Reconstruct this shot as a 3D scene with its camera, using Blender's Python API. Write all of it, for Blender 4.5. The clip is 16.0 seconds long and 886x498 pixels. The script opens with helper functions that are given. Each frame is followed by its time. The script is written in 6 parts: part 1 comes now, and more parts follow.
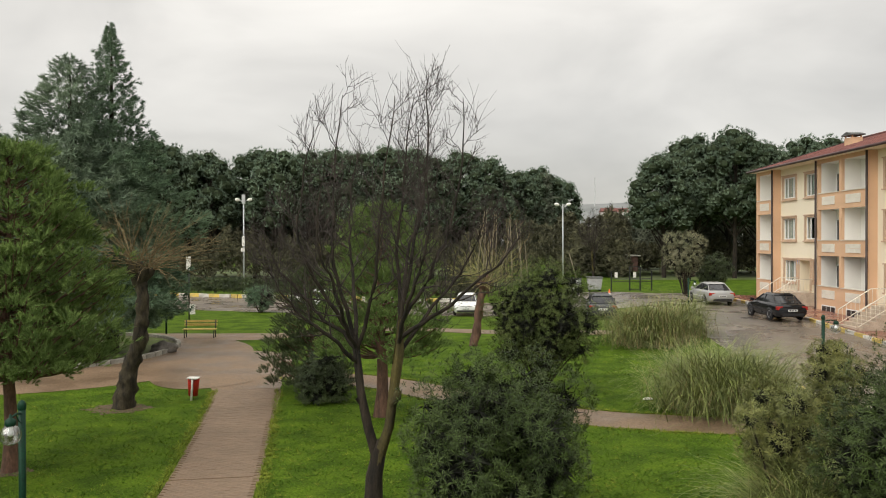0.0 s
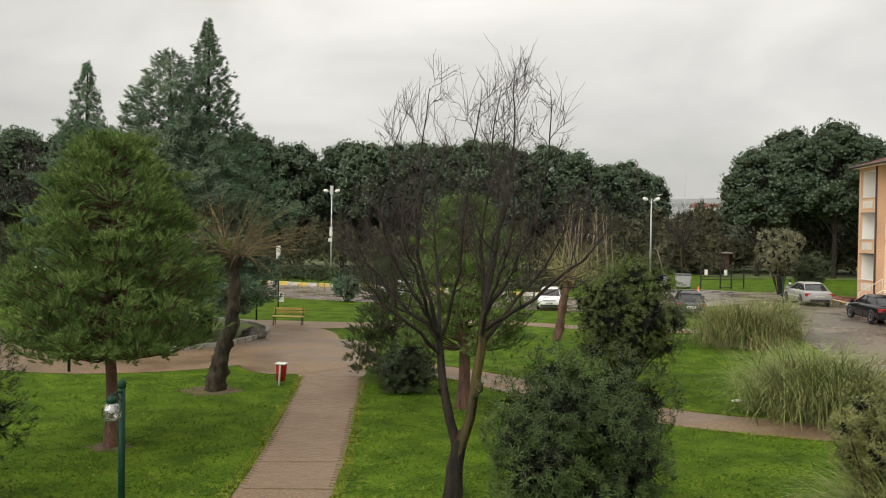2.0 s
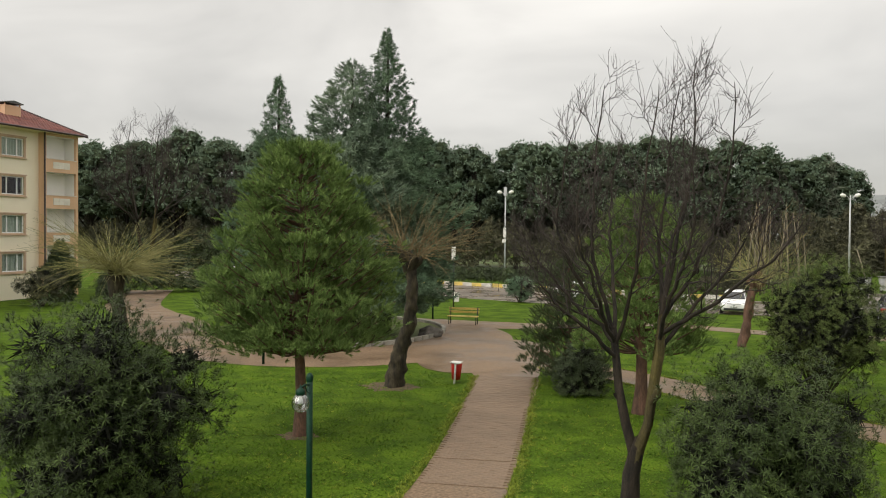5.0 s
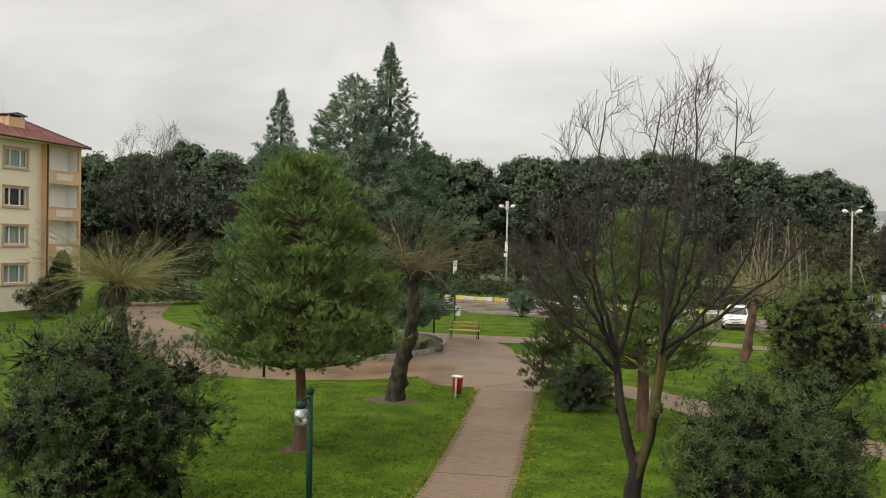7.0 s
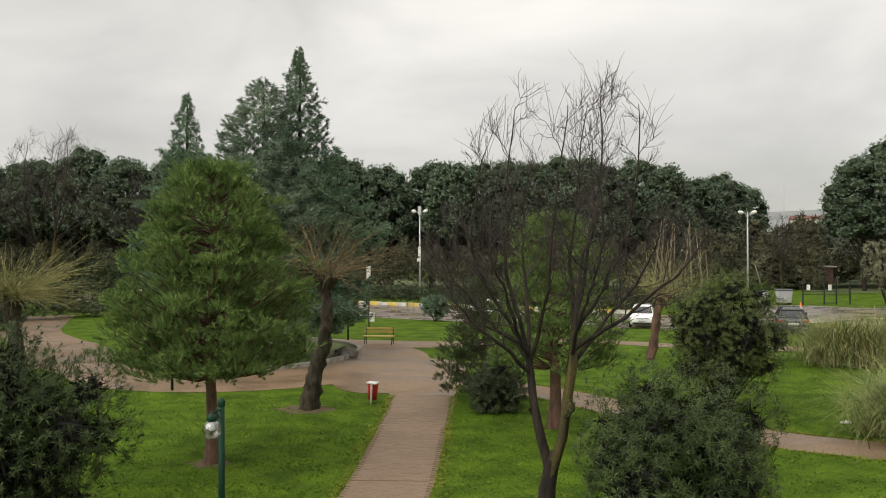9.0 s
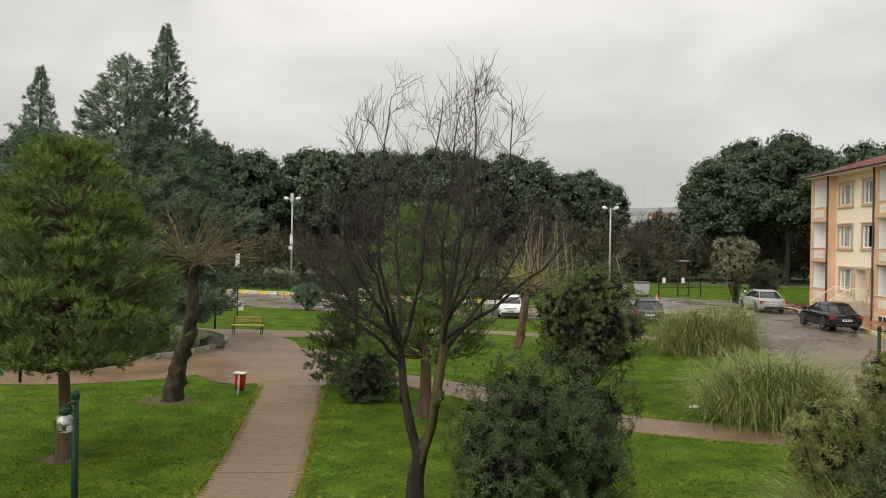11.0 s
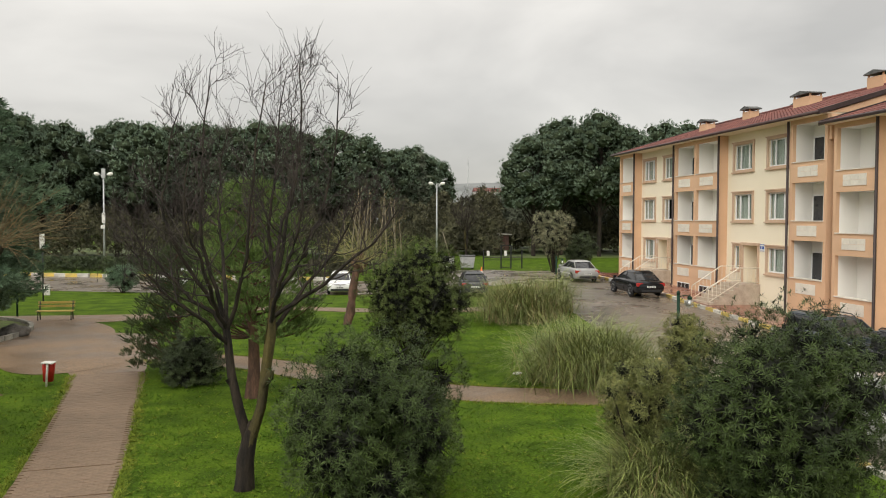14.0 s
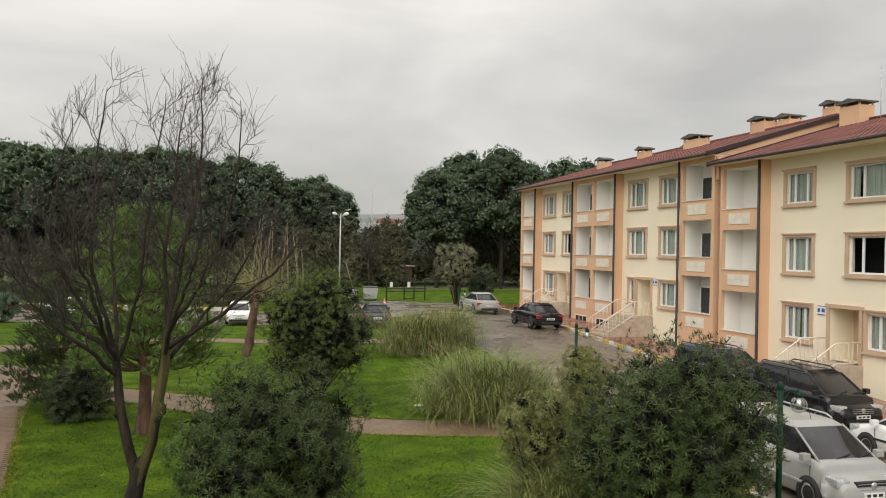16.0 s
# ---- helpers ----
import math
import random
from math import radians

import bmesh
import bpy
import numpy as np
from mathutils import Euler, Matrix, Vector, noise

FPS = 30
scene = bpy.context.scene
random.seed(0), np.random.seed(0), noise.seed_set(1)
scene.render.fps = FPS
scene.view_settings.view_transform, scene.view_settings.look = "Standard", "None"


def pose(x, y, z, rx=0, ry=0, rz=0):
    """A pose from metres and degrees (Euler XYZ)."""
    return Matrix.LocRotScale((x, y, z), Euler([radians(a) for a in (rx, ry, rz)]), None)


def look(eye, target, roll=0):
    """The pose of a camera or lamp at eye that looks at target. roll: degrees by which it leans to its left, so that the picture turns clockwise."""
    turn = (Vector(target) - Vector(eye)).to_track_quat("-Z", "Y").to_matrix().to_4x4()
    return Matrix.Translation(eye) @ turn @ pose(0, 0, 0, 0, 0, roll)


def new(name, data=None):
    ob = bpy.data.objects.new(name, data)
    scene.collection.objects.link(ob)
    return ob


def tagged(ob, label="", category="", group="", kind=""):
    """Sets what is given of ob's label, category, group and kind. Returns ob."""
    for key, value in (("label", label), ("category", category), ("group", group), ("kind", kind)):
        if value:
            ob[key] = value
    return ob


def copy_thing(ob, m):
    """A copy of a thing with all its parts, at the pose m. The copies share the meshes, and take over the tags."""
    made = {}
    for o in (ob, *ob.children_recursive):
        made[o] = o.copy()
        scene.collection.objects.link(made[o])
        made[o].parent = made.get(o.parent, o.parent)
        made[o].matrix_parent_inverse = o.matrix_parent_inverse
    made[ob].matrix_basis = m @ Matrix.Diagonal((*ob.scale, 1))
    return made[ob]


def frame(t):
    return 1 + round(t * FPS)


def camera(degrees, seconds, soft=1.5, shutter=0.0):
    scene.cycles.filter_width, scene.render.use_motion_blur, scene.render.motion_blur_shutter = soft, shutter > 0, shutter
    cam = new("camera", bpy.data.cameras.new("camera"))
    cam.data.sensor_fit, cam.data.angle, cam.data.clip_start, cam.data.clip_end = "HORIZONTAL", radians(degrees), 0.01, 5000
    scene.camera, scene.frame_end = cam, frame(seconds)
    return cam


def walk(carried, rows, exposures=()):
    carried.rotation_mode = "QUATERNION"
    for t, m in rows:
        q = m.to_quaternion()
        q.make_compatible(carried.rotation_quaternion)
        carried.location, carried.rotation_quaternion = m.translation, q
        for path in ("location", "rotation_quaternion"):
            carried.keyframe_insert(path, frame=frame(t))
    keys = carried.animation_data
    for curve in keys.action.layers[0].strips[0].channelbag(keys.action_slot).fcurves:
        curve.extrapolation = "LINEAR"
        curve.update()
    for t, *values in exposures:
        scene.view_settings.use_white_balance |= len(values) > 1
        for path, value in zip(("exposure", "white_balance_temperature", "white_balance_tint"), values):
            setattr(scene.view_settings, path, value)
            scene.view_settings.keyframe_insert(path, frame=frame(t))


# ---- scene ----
cam = camera(57.98, 16.0, soft=1.0)
EYE = 5.2
ROWS = [
    (0.0, -0.005, -0.563, 0.166),
    (0.5, 0.940, -1.192, -0.170),
    (1.0, 2.373, -1.137, -0.642),
    (1.5, 4.312, -1.090, -0.914),
    (2.0, 6.037, -1.112, -0.769),
    (2.5, 7.653, -0.869, -0.673),
    (3.0, 9.205, -0.834, -0.768),
    (3.5, 11.323, -1.058, -0.847),
    (4.0, 13.913, -1.375, -1.155),
    (4.5, 16.556, -1.345, -0.494),
    (5.2, 18.94, -1.10, -0.52),
    (5.75, 19.60, -0.75, -0.62),
    (6.3, 19.45, -0.42, -0.72),
    (7.0, 18.547, -0.196, -0.758),
    (7.5, 17.540, -0.213, -0.645),
    (8.0, 16.342, -0.051, -0.337),
    (8.5, 14.648, 0.117, -0.164),
    (9.0, 12.330, 0.206, 0.218),
    (9.5, 9.947, -0.154, 0.794),
    (10.0, 7.535, -0.578, 0.053),
    (12.5, -2.118, -0.245, -0.657),
    (13.0, -3.957, -1.073, -0.616),
    (13.5, -6.367, -2.034, -0.070),
    (14.0, -8.979, -2.108, -0.201),
    (14.5, -11.203, -1.303, -0.611),
    (15.0, -13.197, -0.474, -0.663),
    (15.5, -14.887, -0.043, -0.954),
    (16.0, -15.874, 0.212, -1.116),
]
walk(cam, [(t, pose(0, 0, EYE, 90 + pitch, roll, yaw)) for t, yaw, pitch, roll in ROWS],
     [(0.0, 0.34), (7.0, 0.36), (10.0, 0.30), (12.5, 0.25), (14.5, 0.31), (15.5, 0.22), (16.0, 0.22)])

# ---- light: an overcast winter sky ----
world = bpy.data.worlds.new("overcast_sky")
scene.world = world
world.use_nodes = True
wn, wl = world.node_tree.nodes, world.node_tree.links
wn.clear()
w_out = wn.new("ShaderNodeOutputWorld")
w_mix = wn.new("ShaderNodeMixShader")
w_mix.inputs[0].default_value = 0.9
w_sky = wn.new("ShaderNodeTexSky")
w_sky.sky_type, w_sky.sun_disc = "NISHITA", False
w_sky.sun_elevation, w_sky.sun_rotation = radians(42), radians(217)
w_b1 = wn.new("ShaderNodeBackground")
w_b1.inputs[1].default_value = 0.07
w_b2 = wn.new("ShaderNodeBackground")
w_b2.inputs[1].default_value = 1.0
w_co = wn.new("ShaderNodeTexCoord")
w_map = wn.new("ShaderNodeMapping")
w_map.inputs["Scale"].default_value = (1.0, 1.0, 2.6)
w_n = wn.new("ShaderNodeTexNoise")
w_n.inputs["Scale"].default_value, w_n.inputs["Detail"].default_value, w_n.inputs["Roughness"].default_value = 2.2, 5.0, 0.5
w_n.inputs["Distortion"].default_value = 0.4
w_r = wn.new("ShaderNodeValToRGB")
w_r.color_ramp.elements[0].position, w_r.color_ramp.elements[0].color = 0.30, (0.55, 0.535, 0.505, 1)
w_r.color_ramp.elements[1].position, w_r.color_ramp.elements[1].color = 0.68, (0.90, 0.87, 0.815, 1)
w_sep = wn.new("ShaderNodeSeparateXYZ")
w_g = wn.new("ShaderNodeValToRGB")      # heavier cloud low down, thinner overhead
w_g.color_ramp.elements[0].position, w_g.color_ramp.elements[0].color = 0.0, (0.74, 0.74, 0.73, 1)
w_g.color_ramp.elements[1].position, w_g.color_ramp.elements[1].color = 0.40, (1.10, 1.09, 1.08, 1)
w_e = w_g.color_ramp.elements.new(0.14)
w_e.color = (0.80, 0.80, 0.80, 1)
w_e = w_g.color_ramp.elements.new(1.0)
w_e.color = (1.75, 1.74, 1.72, 1)
w_m = wn.new("ShaderNodeMixRGB")
w_m.blend_type, w_m.inputs[0].default_value = "MULTIPLY", 1.0
wl.new(w_co.outputs["Generated"], w_map.inputs["Vector"])
wl.new(w_map.outputs[0], w_n.inputs["Vector"])
wl.new(w_n.outputs[0], w_r.inputs[0])
wl.new(w_co.outputs["Generated"], w_sep.inputs[0])
wl.new(w_sep.outputs["Z"], w_g.inputs[0])
wl.new(w_r.outputs[0], w_m.inputs[1])
wl.new(w_g.outputs[0], w_m.inputs[2])
wl.new(w_m.outputs[0], w_b2.inputs[0])
wl.new(w_sky.outputs[0], w_b1.inputs[0])
wl.new(w_b1.outputs[0], w_mix.inputs[1])
wl.new(w_b2.outputs[0], w_mix.inputs[2])
wl.new(w_mix.outputs[0], w_out.inputs[0])
sun = new("sun", bpy.data.lights.new("sun", "SUN"))
sun.data.energy, sun.data.angle, sun.data.color = 1.75, radians(60), (1.0, 0.96, 0.90)
sun.matrix_world = look((-32, -42, 48), (0, 0, 0))


# ---- materials ----
def mat(name, c1, c2=None, rough=0.8, scale=3.0, fine=40.0, bump=0.15, metal=0.0, spec=0.4, island=0.0, rand=0.0, coat=0.0, grain=0.25, stretch=(1, 1, 1), wet=None):
    """A surface with broad and fine variation; island and rand vary it from leaf to leaf and piece to piece."""
    m = bpy.data.materials.new(name)
    m.use_nodes = True
    n, l = m.node_tree.nodes, m.node_tree.links
    b = n["Principled BSDF"]
    c2 = c2 or tuple(v * 0.7 for v in c1)
    co = n.new("ShaderNodeTexCoord")
    mp = n.new("ShaderNodeMapping")
    mp.inputs["Scale"].default_value = stretch
    l.new(co.outputs["Object"], mp.inputs[0])
    a = n.new("ShaderNodeTexNoise")
    a.inputs["Scale"].default_value, a.inputs["Detail"].default_value = scale, 4
    f = n.new("ShaderNodeTexNoise")
    f.inputs["Scale"].default_value, f.inputs["Detail"].default_value = fine, 3
    l.new(mp.outputs[0], a.inputs["Vector"])
    l.new(mp.outputs[0], f.inputs["Vector"])
    r = n.new("ShaderNodeValToRGB")
    r.color_ramp.elements[0].position, r.color_ramp.elements[0].color = 0.34, (*c2, 1)
    r.color_ramp.elements[1].position, r.color_ramp.elements[1].color = 0.66, (*c1, 1)
    l.new(a.outputs[0], r.inputs[0])
    last = r.outputs[0]
    fr = n.new("ShaderNodeMapRange")
    fr.inputs[1].default_value, fr.inputs[2].default_value = 0.3, 0.7
    fr.inputs[3].default_value, fr.inputs[4].default_value = 1 - grain, 1 + grain
    l.new(f.outputs[0], fr.inputs[0])
    value = fr.outputs[0]
    for amount, node, socket in ((island, "ShaderNodeNewGeometry", "Random Per Island"), (rand, "ShaderNodeObjectInfo", "Random")):
        if amount:
            g = n.new(node)
            q = n.new("ShaderNodeMapRange")
            q.inputs[3].default_value, q.inputs[4].default_value = 1 - amount, 1 + amount
            l.new(g.outputs[socket], q.inputs[0])
            t = n.new("ShaderNodeMath")
            t.operation = "MULTIPLY"
            l.new(value, t.inputs[0])
            l.new(q.outputs[0], t.inputs[1])
            value = t.outputs[0]
    mul = n.new("ShaderNodeVectorMath")
    mul.operation = "SCALE"
    l.new(last, mul.inputs[0])
    l.new(value, mul.inputs["Scale"])
    l.new(mul.outputs[0], b.inputs["Base Color"])
    b.inputs["Roughness"].default_value, b.inputs["Metallic"].default_value = rough, metal
    b.inputs["Specular IOR Level"].default_value, b.inputs["Coat Weight"].default_value = spec, coat
    if wet:
        d = n.new("ShaderNodeTexNoise")
        d.inputs["Scale"].default_value, d.inputs["Detail"].default_value = 0.45, 3
        l.new(mp.outputs[0], d.inputs["Vector"])
        q = n.new("ShaderNodeMapRange")
        q.inputs[1].default_value, q.inputs[2].default_value, q.inputs[3].default_value, q.inputs[4].default_value = 0.38, 0.62, wet, rough
        l.new(d.outputs[0], q.inputs[0])
        l.new(q.outputs[0], b.inputs["Roughness"])
    if bump:
        k = n.new("ShaderNodeBump")
        k.inputs["Strength"].default_value, k.inputs["Distance"].default_value = bump, 0.02
        l.new(f.outputs[0], k.inputs["Height"])
        l.new(k.outputs[0], b.inputs["Normal"])
    return m


def glass(name, tint=(0.9, 0.95, 0.95), sheen=0.05):
    """A clear pane: see-through, with the gloss of glass."""
    m = bpy.data.materials.new(name)
    m.use_nodes = True
    n, l = m.node_tree.nodes, m.node_tree.links
    n.remove(n["Principled BSDF"])
    t, g, x, f = n.new("ShaderNodeBsdfTransparent"), n.new("ShaderNodeBsdfGlossy"), n.new("ShaderNodeMixShader"), n.new("ShaderNodeLayerWeight")
    t.inputs[0].default_value = (*tint, 1)
    g.inputs["Roughness"].default_value = 0.03
    k, a = n.new("ShaderNodeMath"), n.new("ShaderNodeMath")
    k.operation, k.inputs[1].default_value = "POWER", 4.0
    a.operation, a.inputs[1].default_value, a.inputs[2].default_value = "MULTIPLY_ADD", 0.9, sheen
    l.new(f.outputs["Facing"], k.inputs[0])
    l.new(k.outputs[0], a.inputs[0])
    l.new(a.outputs[0], x.inputs[0])
    l.new(t.outputs[0], x.inputs[1])
    l.new(g.outputs[0], x.inputs[2])
    l.new(x.outputs[0], n["Material Output"].inputs[0])
    return m


LAWN = mat("lawn_turf", (0.084, 0.138, 0.011), (0.038, 0.071, 0.007), 0.9, 1.0, 20, 0.7, spec=0.05, grain=0.5)
BLADE = mat("grass_blades", (0.105, 0.185, 0.014), (0.052, 0.11, 0.009), 0.6, 0.6, 8, 0, island=0.35, grain=0.2, spec=0.1)
BLADE_DRY = mat("pale_edge_grass", (0.2, 0.23, 0.03), (0.12, 0.17, 0.018), 0.7, 0.5, 8, 0, island=0.35, spec=0.1)
ROUGH_GRASS = mat("rough_grass", (0.10, 0.14, 0.03), (0.06, 0.075, 0.03), 0.95, 0.12, 3, 0.4, grain=0.4)
ISLE_GRASS = mat("island_grass", (0.085, 0.13, 0.018), (0.07, 0.062, 0.026), 0.95, 0.9, 14, 0.5, grain=0.45)
ASPHALT = mat("wet_asphalt", (0.2, 0.165, 0.13), (0.115, 0.095, 0.076), 0.42, 0.25, 60, 0.25, spec=0.5, wet=0.16)
PAVER = mat("brick_pavers", (0.228, 0.162, 0.108), (0.172, 0.12, 0.08), 0.65, 0.5, 30, 0.3, spec=0.25, rand=0.09, island=0.09)
PAVER_BED = mat("paver_bed", (0.212, 0.146, 0.092), (0.14, 0.096, 0.06), 0.65, 0.45, 16, 0.5, spec=0.22, grain=0.4, wet=0.32)
CONCRETE = mat("worn_concrete", (0.36, 0.34, 0.29), (0.20, 0.19, 0.155), 0.85, 2.0, 25, 0.5, rand=0.25)
YELLOW = mat("yellow_kerb_paint", (0.62, 0.45, 0.09), (0.42, 0.33, 0.12), 0.7, 3, 30, 0.3, rand=0.15)
WHITE_KERB = mat("white_kerb_paint", (0.62, 0.60, 0.54), (0.42, 0.40, 0.35), 0.7, 3, 30, 0.3, rand=0.15)
CREAM = mat("cream_render", (0.88, 0.8, 0.63), (0.83, 0.75, 0.58), 0.9, 0.35, 60, 0.12, grain=0.05)
ORANGE = mat("orange_render", (0.7, 0.46, 0.29), (0.62, 0.4, 0.25), 0.9, 0.4, 60, 0.12, grain=0.06)
TRIM = mat("ochre_trim", (0.58, 0.42, 0.295), (0.52, 0.37, 0.26), 0.85, 1.5, 40, 0.1, grain=0.05)
WHITE_WALL = mat("white_render", (0.86, 0.84, 0.79), (0.8, 0.78, 0.73), 0.9, 0.5, 50, 0.08, grain=0.04)
PVC = mat("white_pvc", (0.82, 0.82, 0.81), (0.78, 0.78, 0.77), 0.4, 1, 10, 0, grain=0.02)
PANEL = mat("white_tiles", (0.74, 0.70, 0.61), (0.68, 0.64, 0.55), 0.6, 2, 12, 0.1, grain=0.06, rand=0.05)
ROOF = mat("red_roof_tile", (0.2, 0.07, 0.055), (0.11, 0.042, 0.036), 0.75, 0.9, 14, 0.5, grain=0.3)
DARK_METAL = mat("dark_brown_metal", (0.05, 0.032, 0.03), (0.035, 0.024, 0.022), 0.5, 3, 30, 0.1)
GUTTER = mat("brown_gutter", (0.075, 0.045, 0.042), (0.05, 0.03, 0.03), 0.5, 2, 30, 0.1)
SLATE = mat("grey_cap_sheet", (0.12, 0.125, 0.12), (0.07, 0.075, 0.07), 0.6, 3, 20, 0.2)
RED_STONE = mat("red_paving", (0.30, 0.13, 0.085), (0.20, 0.085, 0.06), 0.35, 0.8, 12, 0.2, spec=0.5, wet=0.16)
STEP = mat("stone_steps", (0.50, 0.42, 0.33), (0.38, 0.31, 0.24), 0.7, 3, 30, 0.2)
RAIL = mat("cream_rail_paint", (0.78, 0.72, 0.60), (0.70, 0.64, 0.52), 0.5, 4, 30, 0)
CURTAIN = mat("grey_net_curtain", (0.42, 0.45, 0.39), (0.3, 0.325, 0.28), 0.95, 2, 20, 0.2, stretch=(6, 6, 0.3))
ROOM_SHADE = mat("room_shade", (0.025, 0.025, 0.028), (0.015, 0.015, 0.017), 0.9, 1, 5, 0)
PANE = glass("window_pane")
BARK = mat("dark_bark", (0.04, 0.03, 0.02), (0.011, 0.009, 0.007), 0.95, 6, 40, 0.8, stretch=(1, 1, 0.3))
BARK_MOSS = mat("mossy_bark", (0.058, 0.047, 0.026), (0.016, 0.013, 0.009), 0.95, 7, 22, 1.0, stretch=(1, 1, 0.4))
BARK_LICHEN = mat("lichened_bark", (0.115, 0.095, 0.028), (0.02, 0.016, 0.011), 0.95, 2.2, 30, 0.9, stretch=(1, 1, 0.4))
BARK_PINE = mat("pine_bark", (0.16, 0.088, 0.058), (0.07, 0.042, 0.03), 0.95, 5, 26, 0.9, stretch=(1, 1, 0.35))
TWIG = mat("purple_brown_twigs", (0.055, 0.042, 0.037), (0.03, 0.024, 0.021), 0.9, 2, 30, 0.2)
TWIG_OLIVE = mat("olive_twigs", (0.29, 0.275, 0.105), (0.17, 0.16, 0.06), 0.85, 2, 30, 0.1, island=0.3)
TWIG_BROWN = mat("ochre_twigs", (0.2, 0.15, 0.07), (0.11, 0.082, 0.04), 0.85, 2, 30, 0.1, island=0.3)
PINE = mat("pine_needles", (0.2, 0.28, 0.082), (0.092, 0.145, 0.042), 0.7, 2.2, 6, 0, island=0.35, spec=0.1)
PINE_FAR = mat("stone_pine_needles", (0.19, 0.25, 0.17), (0.12, 0.17, 0.118), 0.75, 0.25, 3, 0, island=0.14, rand=0.12, spec=0.15)
FIR = mat("blue_green_needles", (0.15, 0.215, 0.13), (0.07, 0.118, 0.07), 0.8, 0.4, 4, 0, island=0.4, spec=0.15)
FIR_PALE = mat("pale_blue_needles", (0.2, 0.26, 0.17), (0.1, 0.145, 0.1), 0.7, 0.4, 4, 0, island=0.4, spec=0.25)
OLEANDER = mat("oleander_leaves", (0.06, 0.087, 0.024), (0.027, 0.042, 0.013), 0.5, 1.2, 10, 0, island=0.6, spec=0.16)
# almost black: the shade inside shrubs, put in as a colour
OLEANDER_CORE = mat("shrub_shade_core", (0.014, 0.016, 0.009), (0.006, 0.007, 0.004), 1.0, 3, 12, 0.3)
PAMPAS = mat("pampas_blades", (0.235, 0.27, 0.075), (0.12, 0.15, 0.042), 0.6, 1.5, 6, 0, island=0.4)
PAMPAS_DRY = mat("dry_blades", (0.34, 0.27, 0.13), (0.20, 0.15, 0.075), 0.8, 1.5, 6, 0, island=0.3)
SHRUB_OLIVE = mat("olive_shrub_leaves", (0.19, 0.195, 0.055), (0.095, 0.11, 0.03), 0.6, 1.2, 6, 0, island=0.45)
PINE_GREY = mat("grey_green_needles", (0.10, 0.13, 0.055), (0.05, 0.07, 0.03), 0.7, 1.4, 6, 0, island=0.25, spec=0.2)
WOOD_DEEP = mat("deep_wood_leaves", (0.13, 0.145, 0.10), (0.07, 0.08, 0.058), 0.8, 0.3, 3, 0, island=0.3, spec=0.1)
CROWN_SHADE = mat("crown_shade", (0.05, 0.066, 0.036), (0.022, 0.03, 0.017), 0.95, 2.5, 9, 0.6, spec=0.05, grain=0.5)
EVERGREEN = mat("evergreen_leaves", (0.115, 0.145, 0.044), (0.058, 0.08, 0.024), 0.6, 1.2, 8, 0, island=0.4, spec=0.1)
SOIL = mat("bare_soil", (0.13, 0.085, 0.05), (0.07, 0.055, 0.028), 0.95, 3, 20, 0.5, grain=0.4)
HEDGE = mat("hedge_leaves", (0.06, 0.085, 0.026), (0.026, 0.04, 0.013), 0.6, 0.8, 5, 0, island=0.4)
BRUSH = mat("winter_brush", (0.095, 0.094, 0.047), (0.05, 0.05, 0.028), 0.9, 0.5, 5, 0, island=0.4)
GREEN_PAINT = mat("dark_green_paint", (0.005, 0.04, 0.02), (0.003, 0.022, 0.012), 0.5, 4, 30, 0.05, spec=0.2)
BLACK_PAINT = mat("black_paint", (0.02, 0.022, 0.022), (0.014, 0.015, 0.015), 0.5, 4, 30, 0.05)
GALV = mat("galvanised_steel", (0.50, 0.51, 0.51), (0.40, 0.41, 0.41), 0.5, 3, 30, 0.05, metal=0.3)
# this grey includes the haze of distance; no mist is built
HILL = mat("haze_grey_hill", (0.23, 0.24, 0.235), (0.16, 0.17, 0.165), 1.0, 0.03, 0.3, 0, grain=0.1)


# ---- mesh helpers ----
def part(name, bm, material, parent=None, label=""):
    me = bpy.data.meshes.new(name)
    bm.to_mesh(me)
    bm.free()
    me.materials.append(material)
    ob = new(name, me)
    ob.parent = parent
    return tagged(ob, label)


def mesh_np(name, verts, faces, material, parent=None, label="", smooth=False):
    """One mesh from arrays; every face has the same number of corners."""
    me = bpy.data.meshes.new(name)
    verts, faces = np.asarray(verts, np.float32), np.asarray(faces, np.int32)
    k = faces.shape[1]
    me.vertices.add(len(verts))
    me.vertices.foreach_set("co", verts.ravel())
    me.loops.add(faces.size)
    me.loops.foreach_set("vertex_index", faces.ravel())
    me.polygons.add(len(faces))
    me.polygons.foreach_set("loop_start", np.arange(0, faces.size, k, dtype=np.int32))
    me.polygons.foreach_set("use_smooth", np.full(len(faces), smooth))
    me.update(calc_edges=True)
    me.materials.append(material)
    ob = new(name, me)
    ob.parent = parent
    return tagged(ob, label)


def empty(name, at=(0, 0, 0), label="", category="", group="", kind=""):
    ob = new(name)
    ob.location = at
    return tagged(ob, label, category, group, kind)


def add_box(bm, a, b):
    lo, hi = [min(p, q) for p, q in zip(a, b)], [max(p, q) for p, q in zip(a, b)]
    v = [bm.verts.new((x, y, z)) for z in (lo[2], hi[2]) for y in (lo[1], hi[1]) for x in (lo[0], hi[0])]
    for f in ((0, 2, 3, 1), (4, 5, 7, 6), (0, 1, 5, 4), (2, 6, 7, 3), (0, 4, 6, 2), (1, 3, 7, 5)):
        bm.faces.new([v[i] for i in f])


